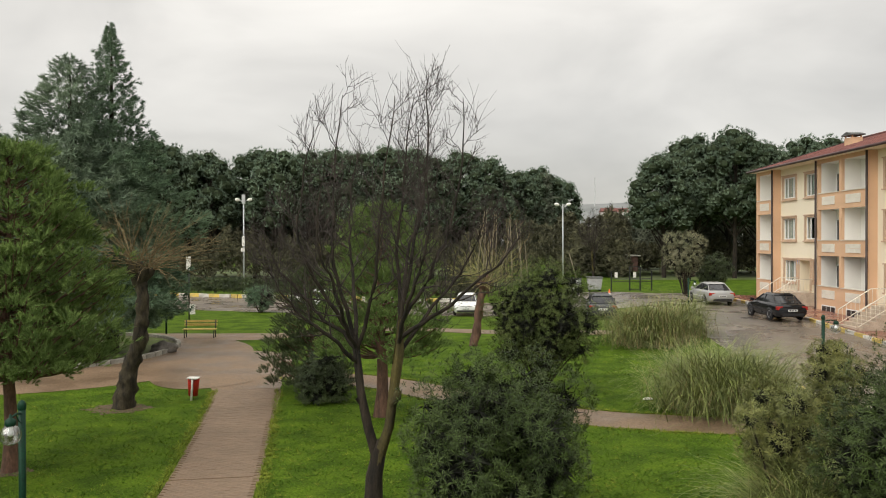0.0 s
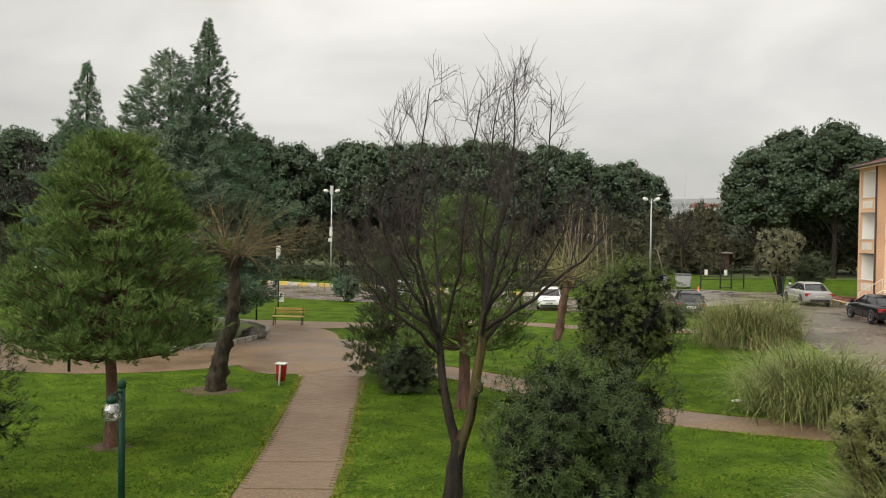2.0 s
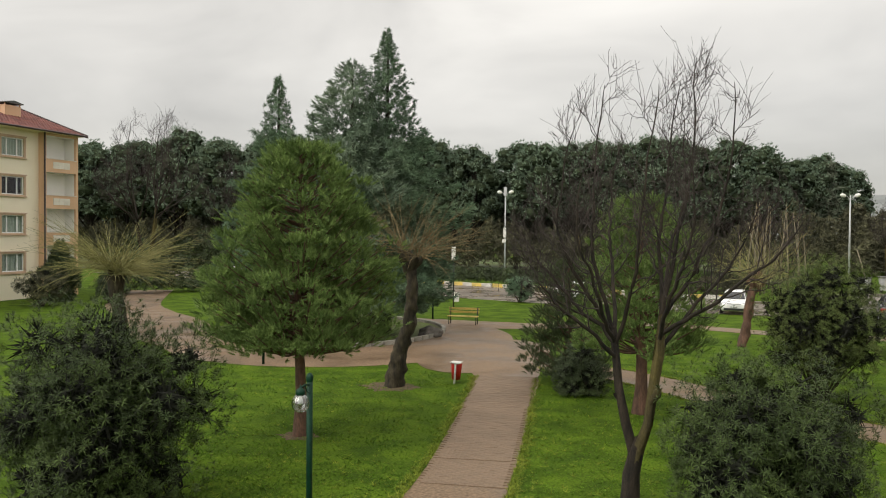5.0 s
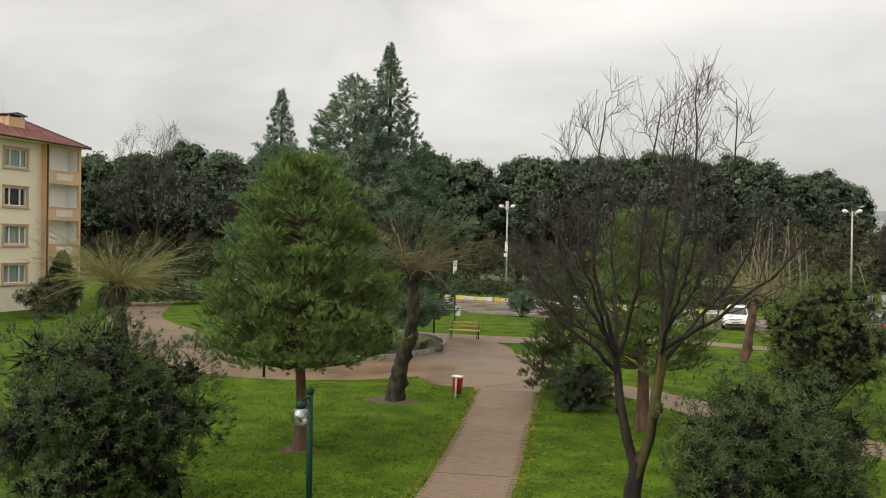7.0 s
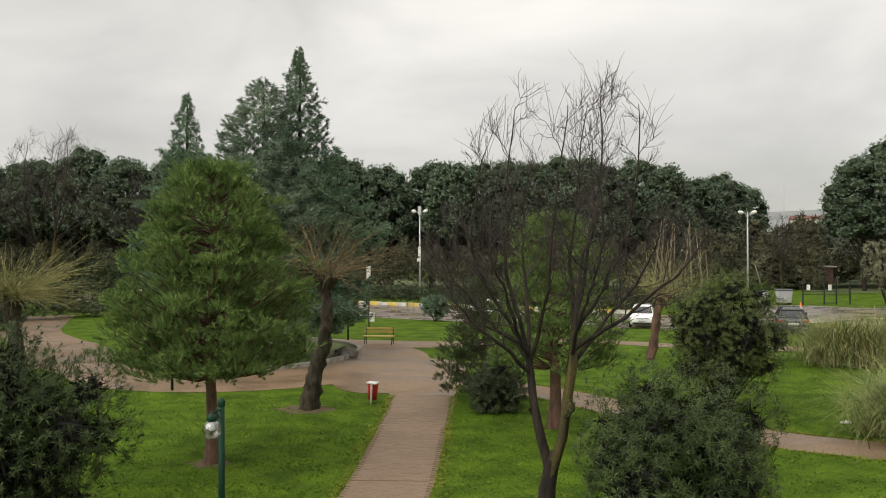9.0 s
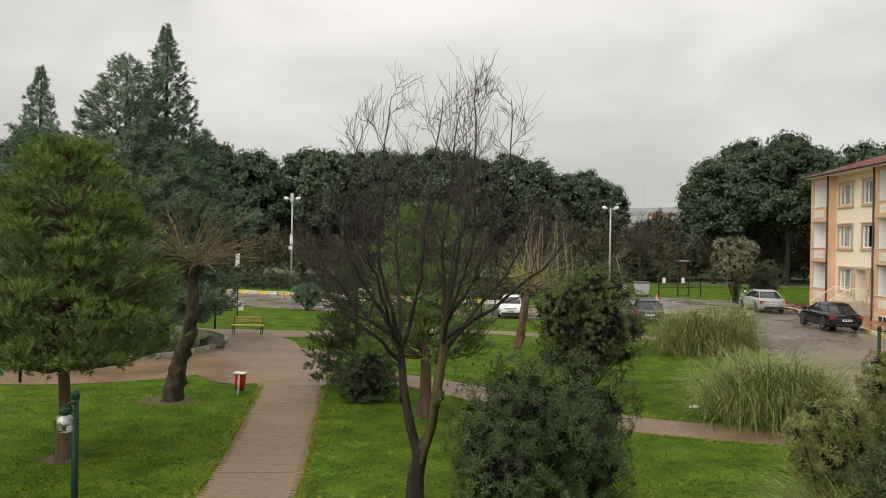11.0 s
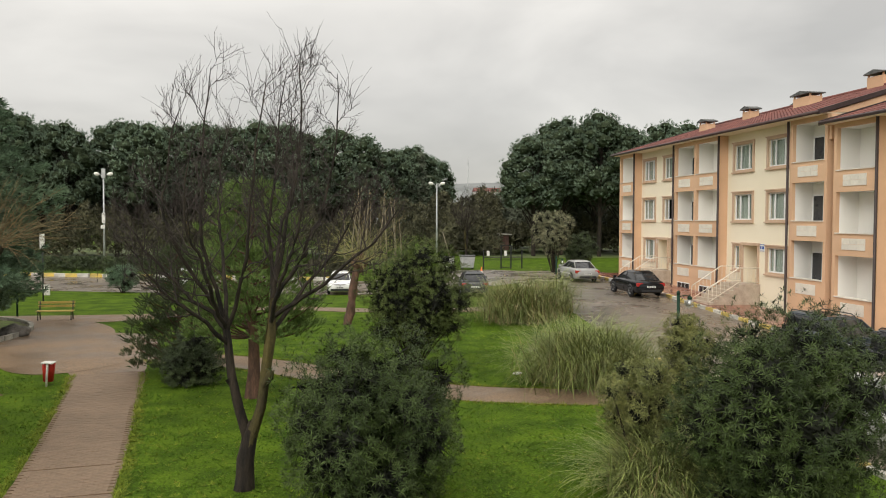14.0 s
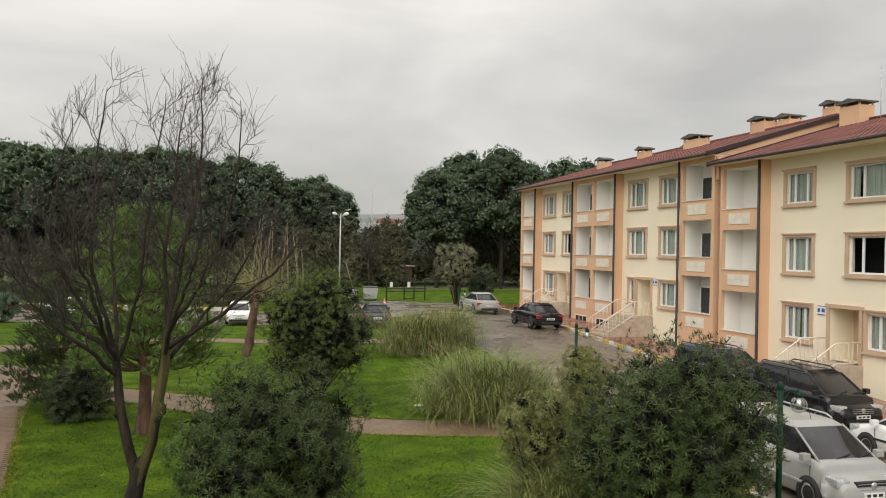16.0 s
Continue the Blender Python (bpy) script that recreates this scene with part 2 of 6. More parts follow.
def box(name, a, b, material, parent=None, label="", bevel=0.0):
    bm = bmesh.new()
    add_box(bm, a, b)
    if bevel:
        bmesh.ops.bevel(bm, geom=bm.edges[:], offset=bevel, segments=2, affect="EDGES", profile=0.6)
    return part(name, bm, material, parent, label)


def boxes(name, pairs, material, parent=None, label=""):
    bm = bmesh.new()
    for a, b in pairs:
        add_box(bm, a, b)
    return part(name, bm, material, parent, label)


def tubes(paths, sides=6):
    """Tapered tubes: paths of (points, radii). Gives vertices and quads."""
    V, F, n0 = [], [], 0
    ang = np.linspace(0, 2 * np.pi, sides, endpoint=False)
    for pts, rad in paths:
        p = np.asarray(pts, float)
        t = np.gradient(p, axis=0)
        t /= np.linalg.norm(t, axis=1)[:, None] + 1e-9
        ref = np.where(np.abs(t[:, 2:3]) < 0.9, np.array([[0, 0, 1.0]]), np.array([[1.0, 0, 0]]))
        u = np.cross(t, ref)
        u /= np.linalg.norm(u, axis=1)[:, None] + 1e-9
        w = np.cross(t, u)
        r = np.asarray(rad, float)[:, None, None]
        V.append((p[:, None] + r * (np.cos(ang)[None, :, None] * u[:, None] + np.sin(ang)[None, :, None] * w[:, None])).reshape(-1, 3))
        m = len(p)
        i, j = np.meshgrid(np.arange(m - 1), np.arange(sides), indexing="ij")
        k = (j + 1) % sides
        F.append((np.stack([i * sides + j, i * sides + k, (i + 1) * sides + k, (i + 1) * sides + j], -1) + n0).reshape(-1, 4))
        n0 += m * sides
    return np.concatenate(V), np.concatenate(F)


def tube(name, pts, rad, material, parent=None, label="", sides=10):
    """A capped round bar along pts."""
    if not hasattr(rad, "__len__"):
        rad = [rad] * len(pts)
    pts, rad = [pts[0], *pts, pts[-1]], [0.0005, *rad, 0.0005]
    pts = [Vector(p) for p in pts]
    pts[0] = pts[1] - (pts[2] - pts[1]).normalized() * 0.001
    pts[-1] = pts[-2] + (pts[-2] - pts[-3]).normalized() * 0.001
    v, f = tubes([(pts, rad)], sides)
    return mesh_np(name, v, f, material, parent, label, smooth=True)


def lathe(name, profile, material, parent=None, at=(0, 0, 0), label="", sides=20):
    """A turned form from (radius, height) rows."""
    a = np.linspace(0, 2 * np.pi, sides, endpoint=False)
    V = np.array([(r * math.cos(t) + at[0], r * math.sin(t) + at[1], z + at[2]) for r, z in profile for t in a])
    F = [(i * sides + j, i * sides + (j + 1) % sides, (i + 1) * sides + (j + 1) % sides, (i + 1) * sides + j) for i in range(len(profile) - 1) for j in range(sides)]
    return mesh_np(name, V, F, material, parent, label, smooth=True)


def scatter(tv, tf, pos, direction, size, rng):
    """Copies of a small form, its z along direction, turned at random; joined into arrays."""
    d = direction / (np.linalg.norm(direction, axis=1)[:, None] + 1e-9)
    q = rng.normal(size=d.shape)
    u = np.cross(d, q)
    u /= np.linalg.norm(u, axis=1)[:, None] + 1e-9
    w = np.cross(d, u)
    s = np.asarray(size)[:, None, None]
    V = pos[:, None] + s * (tv[None, :, 0:1] * u[:, None] + tv[None, :, 1:2] * w[:, None] + tv[None, :, 2:3] * d[:, None])
    F = tf[None] + (np.arange(len(pos)) * len(tv))[:, None, None]
    return V.reshape(-1, 3), F.reshape(-1, tf.shape[1])


def gz(x, y):
    """Height of the ground: flat park, rising a little along the road by the flats."""
    s = lambda v: min(1, max(0, v)) ** 2 * (3 - 2 * min(1, max(0, v)))
    return 0.85 * s((x - 3) / 13) * s((y - 22) / 36) - 0.33 * s((x - 8.5) / 4) * s((27 - y) / 9)


def rnd(a, b):
    return random.uniform(a, b)


# ---- ground, roads and paths ----
def sheet(name, xs, ys, material, lift=0.0, kind="structure", label="", category=""):
    X, Y = np.meshgrid(xs, ys, indexing="ij")
    V = [(x, y, gz(x, y) + lift) for x, y in zip(X.ravel(), Y.ravel())]
    n = len(ys)
    F = [(i * n + j, (i + 1) * n + j, (i + 1) * n + j + 1, i * n + j + 1) for i in range(len(xs) - 1) for j in range(n - 1)]
    return tagged(mesh_np(name, V, F, material, smooth=True), label, category, kind=kind)


sheet("ground", [-2500, -600, -150, -80, -60, -40, -20, -10, 0, 3, 5, 7, 8.5, 9.5, 10.5, 11.5, 12.5, 14, 16, 20, 40, 80, 150, 600, 2500],
      [-300, -60, 0, 10, 18, 20, 22, 23.5, 25, 27, 30, 34, 38, 42, 46, 50, 54, 58, 64, 80, 120, 300, 900, 3500], LAWN,
      label="mown green winter lawn with darker patches", category="lawn")


def smooth_line(pts, steps=10):
    """A Catmull-Rom line through pts."""
    P = [Vector((*p, 0)) for p in ([pts[0]] + list(pts) + [pts[-1]])]
    out = []
    for i in range(1, len(P) - 2):
        for k in range(steps):
            t = k / steps
            a, b, c, d = P[i - 1], P[i], P[i + 1], P[i + 2]
            out.append(0.5 * (2 * b + (c - a) * t + (2 * a - 5 * b + 4 * c - d) * t * t + (3 * b - a - 3 * c + d) * t ** 3))
    return out + [P[-1]]


def ribbon(name, pts, width, material, lift, label, category, cross=6):
    """A paved strip along a line; width is one number or one for each point."""
    line = smooth_line(pts)
    widths = np.interp(np.linspace(0, 1, len(line)), np.linspace(0, 1, len(pts)), width if hasattr(width, "__len__") else [width] * len(pts))
    V, m = [], cross + 1
    for i, p in enumerate(line):
        t = (line[min(i + 1, len(line) - 1)] - line[max(i - 1, 0)]).normalized()
        side = Vector((-t.y, t.x, 0))
        for k in range(m):
            w = (k / cross - 0.5) * widths[i]
            if k in (0, cross):
                w += 0.07 * noise.noise((p.x * 1.3, p.y * 1.3, k))
            q = p + side * w
            V.append((q.x, q.y, gz(q.x, q.y) + lift))
    F = [(i * m + k, (i + 1) * m + k, (i + 1) * m + k + 1, i * m + k + 1) for i in range(len(line) - 1) for k in range(cross)]
    return tagged(mesh_np(name, V, F, material, smooth=True), label, category, kind="structure")


def disc(name, c, rx, ry, material, lift, label, category, rings=(0.0, 0.5, 1.0), n=72, wob=0.0):
    V, F = [], []
    for r in rings:
        for k in range(n):
            a = 2 * math.pi * k / n
            w = 1 + wob * noise.noise((3 * math.cos(a), 3 * math.sin(a), 4)) * (r == rings[-1])
            x, y = c[0] + rx * r * w * math.cos(a), c[1] + ry * r * w * math.sin(a)
            V.append((x, y, gz(x, y) + lift))
    for i in range(len(rings) - 1):
        for k in range(n):
            F.append((i * n + k, (i + 1) * n + k, (i + 1) * n + (k + 1) % n, i * n + (k + 1) % n))
    return tagged(mesh_np(name, V, F, material, smooth=True), label, category, kind="structure")


ISLE = (-18.5, 37.8)
MAIN_PATH = [(-4.3, 11.0), (-4.85, 16.2), (-5.8, 22.0), (-6.9, 28.0), (-8.4, 33.0), (-9.8, 36.5)]
EAST_PATH = [(-8.2, 33.0), (-5.2, 31.0), (-1.9, 29.0), (1.4, 25.6), (4.4, 23.4), (8.5, 22.2), (13.0, 21.3)]
ribbon("path_1", MAIN_PATH, [1.95, 1.95, 2.05, 2.3, 3.6, 5.5], PAVER_BED, 0.012, "reddish brick footpath through the lawn, damp", "footpath")
ribbon("path_2", EAST_PATH, [3.0, 2.4, 2.05, 2.0, 2.0, 2.1, 2.1], PAVER_BED, 0.014, "reddish brick side path curving through the lawn", "footpath")
disc("path_3", (-17.0, 35.9), 8.2, 9.0, PAVER_BED, 0.016, "wet brick paving round the planted island", "paving")
ribbon("path_4", [(-21.0, 31.5), (-25.0, 33.6), (-29.4, 38.2), (-34.0, 42.0), (-38.5, 46.6), (-46.0, 58.0)], [5.0, 4.4, 4.0, 3.6, 3.6, 3.6], PAVER_BED, 0.018, "brick path leading off towards the far block of flats", "footpath")
ribbon("path_5", [(-17.5, 44.0), (-11.0, 43.6), (-8.0, 44.6), (-3.0, 47.3), (1.2, 46.1), (7.8, 43.6), (11.5, 42.2)], [2.6, 3.2, 2.2, 1.9, 1.9, 1.6, 1.6], PAVER_BED, 0.020, "narrow brick path behind the lawn", "footpath")
disc("path_6", (-9.0, 33.0), 2.6, 4.9, PAVER_BED, 0.022, "brick paving where the paths meet", "paving")
disc("soil_1", (-10.1, 24.9), 0.95, 0.75, SOIL, 0.008, "bare brown soil round the leaning tree", "soil", (0.0, 0.6, 1.0), 40, 0.5)
disc("soil_2", (-9.84, 18.05), 0.5, 0.4, SOIL, 0.008, "bare brown soil round the young pine", "soil", (0.0, 0.6, 1.0), 40, 0.5)
disc("isle_soil", ISLE, 5.5, 6.2, ISLE_GRASS, 0.06, "rough grass and soil in the kerbed island", "planting")

ribbon("road_1", [(-70, 86), (-40, 75.5), (-22, 69.2), (-10, 64.7), (2, 61.2), (14, 59.5), (24, 62.0)], [14, 14, 14, 13, 12, 11, 10], ASPHALT, 0.012, "wet brown-grey asphalt road behind the park", "road")
ribbon("road_2", [(16.6, 4), (16.4, 16), (16.4, 30), (17.0, 42), (17.4, 52), (15.0, 62), (6, 69)], [8.6, 8.6, 8.2, 7.2, 6.8, 8.0, 8.0], ASPHALT, 0.022, "wet asphalt road with parked cars beside the flats", "road", 8)
ribbon("forecourt", [(22.1, 4), (22.1, 16), (22.1, 30), (22.2, 42), (22.4, 52), (22.4, 61)], 3.2, RED_STONE, 0.14, "wet red-paved forecourt along the flats", "pavement", 4)


def kerb_line(name, pts, length, wide, high, mats, label, category="kerb"):
    """Single kerb stones laid end to end, each an object on a shared mesh."""
    thing = empty(name, label=label, category=category, kind="structure")
    shapes = []
    for v in range(3):
        bm = bmesh.new()
        add_box(bm, (-length / 2 + 0.008, -wide / 2, -0.1), (length / 2 - 0.008, wide / 2, high + rnd(-0.015, 0.015)))
        bmesh.ops.bevel(bm, geom=bm.edges[:], offset=0.02, segments=1, affect="EDGES")
        for m in range(len(mats)):
            me = bpy.data.meshes.new("kerb_stone")
            bm.to_mesh(me)
            me.materials.append(mats[m])
            shapes.append(me)
        bm.free()
    line, acc, n = smooth_line(pts, 40), 0.0, 0
    for a, b in zip(line, line[1:]):
        step = (b - a).length
        acc += step
        if acc >= length:
            acc -= length
            ob = new("kerb_stone", shapes[random.randrange(3) * len(mats) + n % len(mats)])
            ob.parent = thing
            ob.matrix_basis = pose(b.x, b.y, gz(b.x, b.y) + 0.01, rnd(-1.5, 1.5), rnd(-1.5, 1.5), math.degrees(math.atan2(b.y - a.y, b.x - a.x)) + rnd(-1, 1))
            n += 1
    return thing


ring = [(ISLE[0] + 5.6 * math.cos(a), ISLE[1] + 6.3 * math.sin(a)) for a in np.linspace(0, 2 * math.pi, 25)]
kerb_line("kerb_1", ring, 0.62, 0.2, 0.2, [CONCRETE], "weathered concrete kerb stones round the island")
kerb_line("kerb_2", [(-52, 86.3), (-40, 82.4), (-27, 77.2), (-16.3, 73.4), (-6, 70.2), (2, 68.0)], 1.2, 0.25, 0.3, [YELLOW, WHITE_KERB], "far kerb painted in yellow and white blocks")
kerb_line("kerb_3", [(20.6, 6), (20.6, 20), (20.5, 32), (20.6, 41), (20.9, 48), (21.0, 60)], 0.9, 0.18, 0.17, [YELLOW, WHITE_KERB], "roadside kerb painted in yellow and white blocks")
kerb_line("kerb_4", [(12.0, 8), (12.0, 15), (12.1, 20), (12.3, 28)], 0.9, 0.18, 0.14, [YELLOW, WHITE_KERB], "worn yellow and white kerb beside the car park")


# ---- blocks of flats ----
def cells(bm, y0, y1, z0, z1, holes, xa, xb):
    """A wall with openings, as one connected skin with reveals."""
    ys = sorted({y0, y1, *[min(max(v, y0), y1) for h in holes for v in h[:2]]})
    zs = sorted({z0, z1, *[min(max(v, z0), z1) for h in holes for v in h[2:4]]})
    solid = {}
    for i in range(len(ys) - 1):
        for j in range(len(zs) - 1):
            m, k = (ys[i] + ys[i + 1]) / 2, (zs[j] + zs[j + 1]) / 2
            solid[i, j] = not any(h[0] < m < h[1] and h[2] < k < h[3] for h in holes)
    made = {}

    def v(x, i, j):
        if (x, i, j) not in made:
            made[x, i, j] = bm.verts.new((x, ys[i], zs[j]))
        return made[x, i, j]

    for (i, j), s in solid.items():
        if not s:
            continue
        for x in (xa, xb):
            bm.faces.new([v(x, i, j), v(x, i + 1, j), v(x, i + 1, j + 1), v(x, i, j + 1)])
        for (a, b), (p, q) in (((i - 1, j), ((i, j), (i, j + 1))), ((i + 1, j), ((i + 1, j), (i + 1, j + 1))), ((i, j - 1), ((i, j), (i + 1, j))), ((i, j + 1), ((i, j + 1), (i + 1, j + 1)))):
            if not solid.get((a, b), False):
                bm.faces.new([v(xa, *p), v(xa, *q), v(xb, *q), v(xb, *p)])
    bmesh.ops.recalc_face_normals(bm, faces=bm.faces[:])


def window(house, X, o, y0, y1, z0, z1, panes=3, curtain=True, trim=0.17):
    """A window in a wall whose face is at X; o is the way out (+1 or -1 along x). y0..z1 is the trim's outside."""
    bm = bmesh.new()
    cells(bm, y0, y1, z0, z1, [(y0 + trim, y1 - trim, z0 + trim, z1 - trim)], X - o * 0.02, X + o * 0.06)
    w = part("window", bm, TRIM, house, "window with a moulded ochre surround")
    box("head_moulding", (X + o * 0.061, y0 - 0.05, z1 - 0.06), (X + o * 0.11, y1 + 0.05, z1 + 0.004), TRIM, w)
    box("window_sill", (X + o * 0.061, y0 - 0.05, z0 - 0.004), (X + o * 0.13, y1 + 0.05, z0 + 0.07), TRIM, w)
    a, b, c, d = y0 + trim, y1 - trim, z0 + trim, z1 - trim
    xi = X - o * 0.08
    bars = [((xi, a, c), (xi - o * 0.06, b, c + 0.07)), ((xi, a, d - 0.07), (xi - o * 0.06, b, d)), ((xi, a, c + 0.07), (xi - o * 0.06, a + 0.07, d - 0.07)), ((xi, b - 0.07, c + 0.07), (xi - o * 0.06, b, d - 0.07))]
    cuts = {1: [], 2: [0.5], 3: [0.27, 0.73]}[panes]
    for k in cuts:
        y = a + (b - a) * k
        bars.append(((xi + o * 0.004, y - 0.05, c + 0.07), (xi - o * 0.056, y + 0.05, d - 0.07)))
    boxes("window_frame", bars, PVC, w, "white plastic frame")
    edges = [a + 0.07, *[a + (b - a) * k for k in cuts], b - 0.07]
    for p, q in zip(edges, edges[1:]):
        xp = xi - o * 0.03
        mesh_np("pane", [(xp, p, c + 0.07), (xp, q, c + 0.07), (xp, q, d - 0.07), (xp, p, d - 0.07)], [(0, 1, 2, 3)], PANE, w).visible_shadow = False
    if curtain:
        n = int((b - a) / 0.045)
        gap = random.choice(((0.0, 0.0), (0.47, 0.53), (0.0, 0.0), (0.74, 0.84), (0.3, 0.36)))
        V = [(X - o * (0.20 + 0.030 * math.sin(i * 1.1) + 0.02 * noise.noise((i * 0.3, y0, z))), a + (b - a) * i / n, z) for i in range(n + 1) for z in (c, d)]
        mesh_np("curtain", V, [(2 * i, 2 * i + 2, 2 * i + 3, 2 * i + 1) for i in range(n) if not (n * gap[0] < i < n * gap[1])], CURTAIN, w, "gathered grey net curtain", True)
    return w


def front_door(house, X, o, y0, y1, z0, z1):
    """A recessed porch with an ochre surround and a door at the back."""
    t = 0.15
    d = boxes("door", [((X - o * 0.02, y0, z0), (X + o * 0.07, y0 + t, z1 - t)), ((X - o * 0.02, y1 - t, z0), (X + o * 0.07, y1, z1 - t)), ((X - o * 0.02, y0 - 0.05, z1 - t), (X + o * 0.1, y1 + 0.05, z1))], TRIM, house, "recessed entrance with an ochre surround")
    boxes("porch_wall", [((X - o * 0.02, y0 + t - 0.05, z0), (X - o * 1.1, y0 + t, z1 - t)), ((X - o * 0.02, y1 - t, z0), (X - o * 1.1, y1 - t + 0.05, z1 - t)), ((X - o * 1.1, y0 + t, z0), (X - o * 1.16, y1 - t, z1 - t)),
                         ((X - o * 0.02, y0 + t, z1 - t), (X - o * 1.1, y1 - t, z1 - t + 0.05)), ((X - o * 0.02, y0 + t, z0 - 0.05), (X - o * 1.1, y1 - t, z0))], CREAM, d, "cream porch lining")
    box("door_leaf", (X - o * 1.09, y0 + t + 0.12, z0 + 0.002), (X - o * 1.04, y1 - t - 0.12, z1 - t - 0.12), TRIM, d, "brown entrance door", 0.01)
    box("intercom", (X - o * 0.7, y0 + t + 0.002, z0 + 1.2), (X - o * 0.88, y0 + t + 0.03, z0 + 1.5), DARK_METAL, d, "dark intercom panel")


def stairs(house, X, o, y0, y1, ztop, zground):
    """Entrance steps running out along the front, with a landing and painted rails."""
    n = max(4, round((ztop - zground) / 0.175))
    rise, run = (ztop - zground) / n, 0.29
    s = box("landing", (X + o * 0.004, y0, zground - 0.1), (X + o * 1.25, y1, ztop), STEP, house, "stone landing at the entrance")
    for i in range(n - 1):
        box("step", (X + o * (1.25 + run * i) - o * 0.002, y0, zground - 0.1), (X + o * (1.25 + run * (i + 1)), y1, ztop - rise * (i + 1)), STEP, s)
    L = run * (n - 1)
    for y in (y0 + 0.06, y1 - 0.06):
        top = [(X + o * 0.05, y, ztop + 0.9), (X + o * 1.25, y, ztop + 0.9), (X + o * (1.25 + L), y, zground + 0.95), (X + o * (1.3 + L), y, zground + 0.2)]
        low = [(X + o * 0.05, y, ztop + 0.12), (X + o * 1.25, y, ztop + 0.12), (X + o * (1.25 + L), y, zground + 0.2)]
        r = tube("handrail", top, 0.028, RAIL, s, "cream-painted metal handrail", 8)
        tube("lower_rail", low, 0.02, RAIL, r, "", 6)
        for k in range(14):
            u = k / 13 * (1.25 + L)
            dz = 0 if u < 1.25 else (u - 1.25) / L * (ztop - zground)
            tube("baluster", [(X + o * (u + 0.03), y, ztop + 0.1 - dz), (X + o * (u + 0.03), y, ztop + 0.9 - dz)], 0.011, RAIL, r, "", 5)


def loggia_block(house, X, o, bays, zb, rails, ceils, eave, back, doors, deep=1.15):
    """A projecting stack of balconies; bays are (y0, y1) openings, rails and ceils their lower and upper edges."""
    y0, y1 = min(b[0] for b in bays) - 0.22, max(b[1] for b in bays) + 0.22
    holes = [(a, b, r, c) for a, b in bays for r, c in zip(rails, ceils)]
    bm = bmesh.new()
    cells(bm, y0, y1, zb, eave, holes, X, X - o * 0.18)
    wall = part("balcony_front", bm, ORANGE, house, "orange rendered balcony front")
    for y in (y0, y1):
        yy = (y, y + 0.18) if y == y0 else (y - 0.18, y)
        box("balcony_side", (X - o * 0.181, yy[0], zb), (X - o * 0.57, yy[1], eave), ORANGE, wall)
    ins = []
    for a, b in bays:
        ins += [((X - o * 0.182, a - 0.03, zb + 0.4), (X - o * deep, a, eave)), ((X - o * 0.182, b, zb + 0.4), (X - o * deep, b + 0.03, eave)), ((X - o * deep, a - 0.03, zb + 0.4), (X - o * (deep + 0.1), b + 0.03, eave))]
        for r, c in zip(rails, ceils):
            ins += [((X - o * 0.182, a, c - 0.0), (X - o * deep, b, c + 0.12)), ((X - o * 0.182, a, r - 0.95), (X - o * deep, b, r - 0.85)), ((X - o * 0.182, a, r - 0.85), (X - o * 0.24, b, r - 0.01))]
    boxes("balcony_lining", ins, WHITE_WALL, house, "white-painted balcony walls")
    for (a, b), has in zip(bays, doors):
        for r, c in zip(rails, ceils):
            box("coping", (X + o * 0.05, a - 0.02, r), (X - o * 0.26, b + 0.02, r + 0.045), PANEL, wall, "thin stone coping")
            m, hw = (a + b) / 2, min(0.85, (b - a) * 0.31)
            for i in range(3):
                for j in range(2):
                    p = m - hw + i * 2 * hw / 3
                    box("tile", (X + o * 0.004, p + 0.006, r - 0.72 + j * 0.26 + 0.004), (X + o * 0.03, p + 2 * hw / 3 - 0.006, r - 0.72 + j * 0.26 + 0.256), PANEL, wall)
            if has:
                yd = b - 1.0
                f = boxes("balcony_door", [((X - o * (deep - 0.004), yd, r - 0.85), (X - o * (deep - 0.06), yd + 0.08, r + 1.35)), ((X - o * (deep - 0.004), yd + 0.87, r - 0.85), (X - o * (deep - 0.06), yd + 0.95, r + 1.35)), ((X - o * (deep - 0.004), yd, r + 1.27), (X - o * (deep - 0.06), yd + 0.95, r + 1.35))], PVC, house, "white-framed balcony door")
                box("door_glass", (X - o * (deep - 0.006), yd + 0.08, r - 0.84), (X - o * (deep - 0.03), yd + 0.87, r + 1.27), DARK_GLASS, f, "dark door glass")


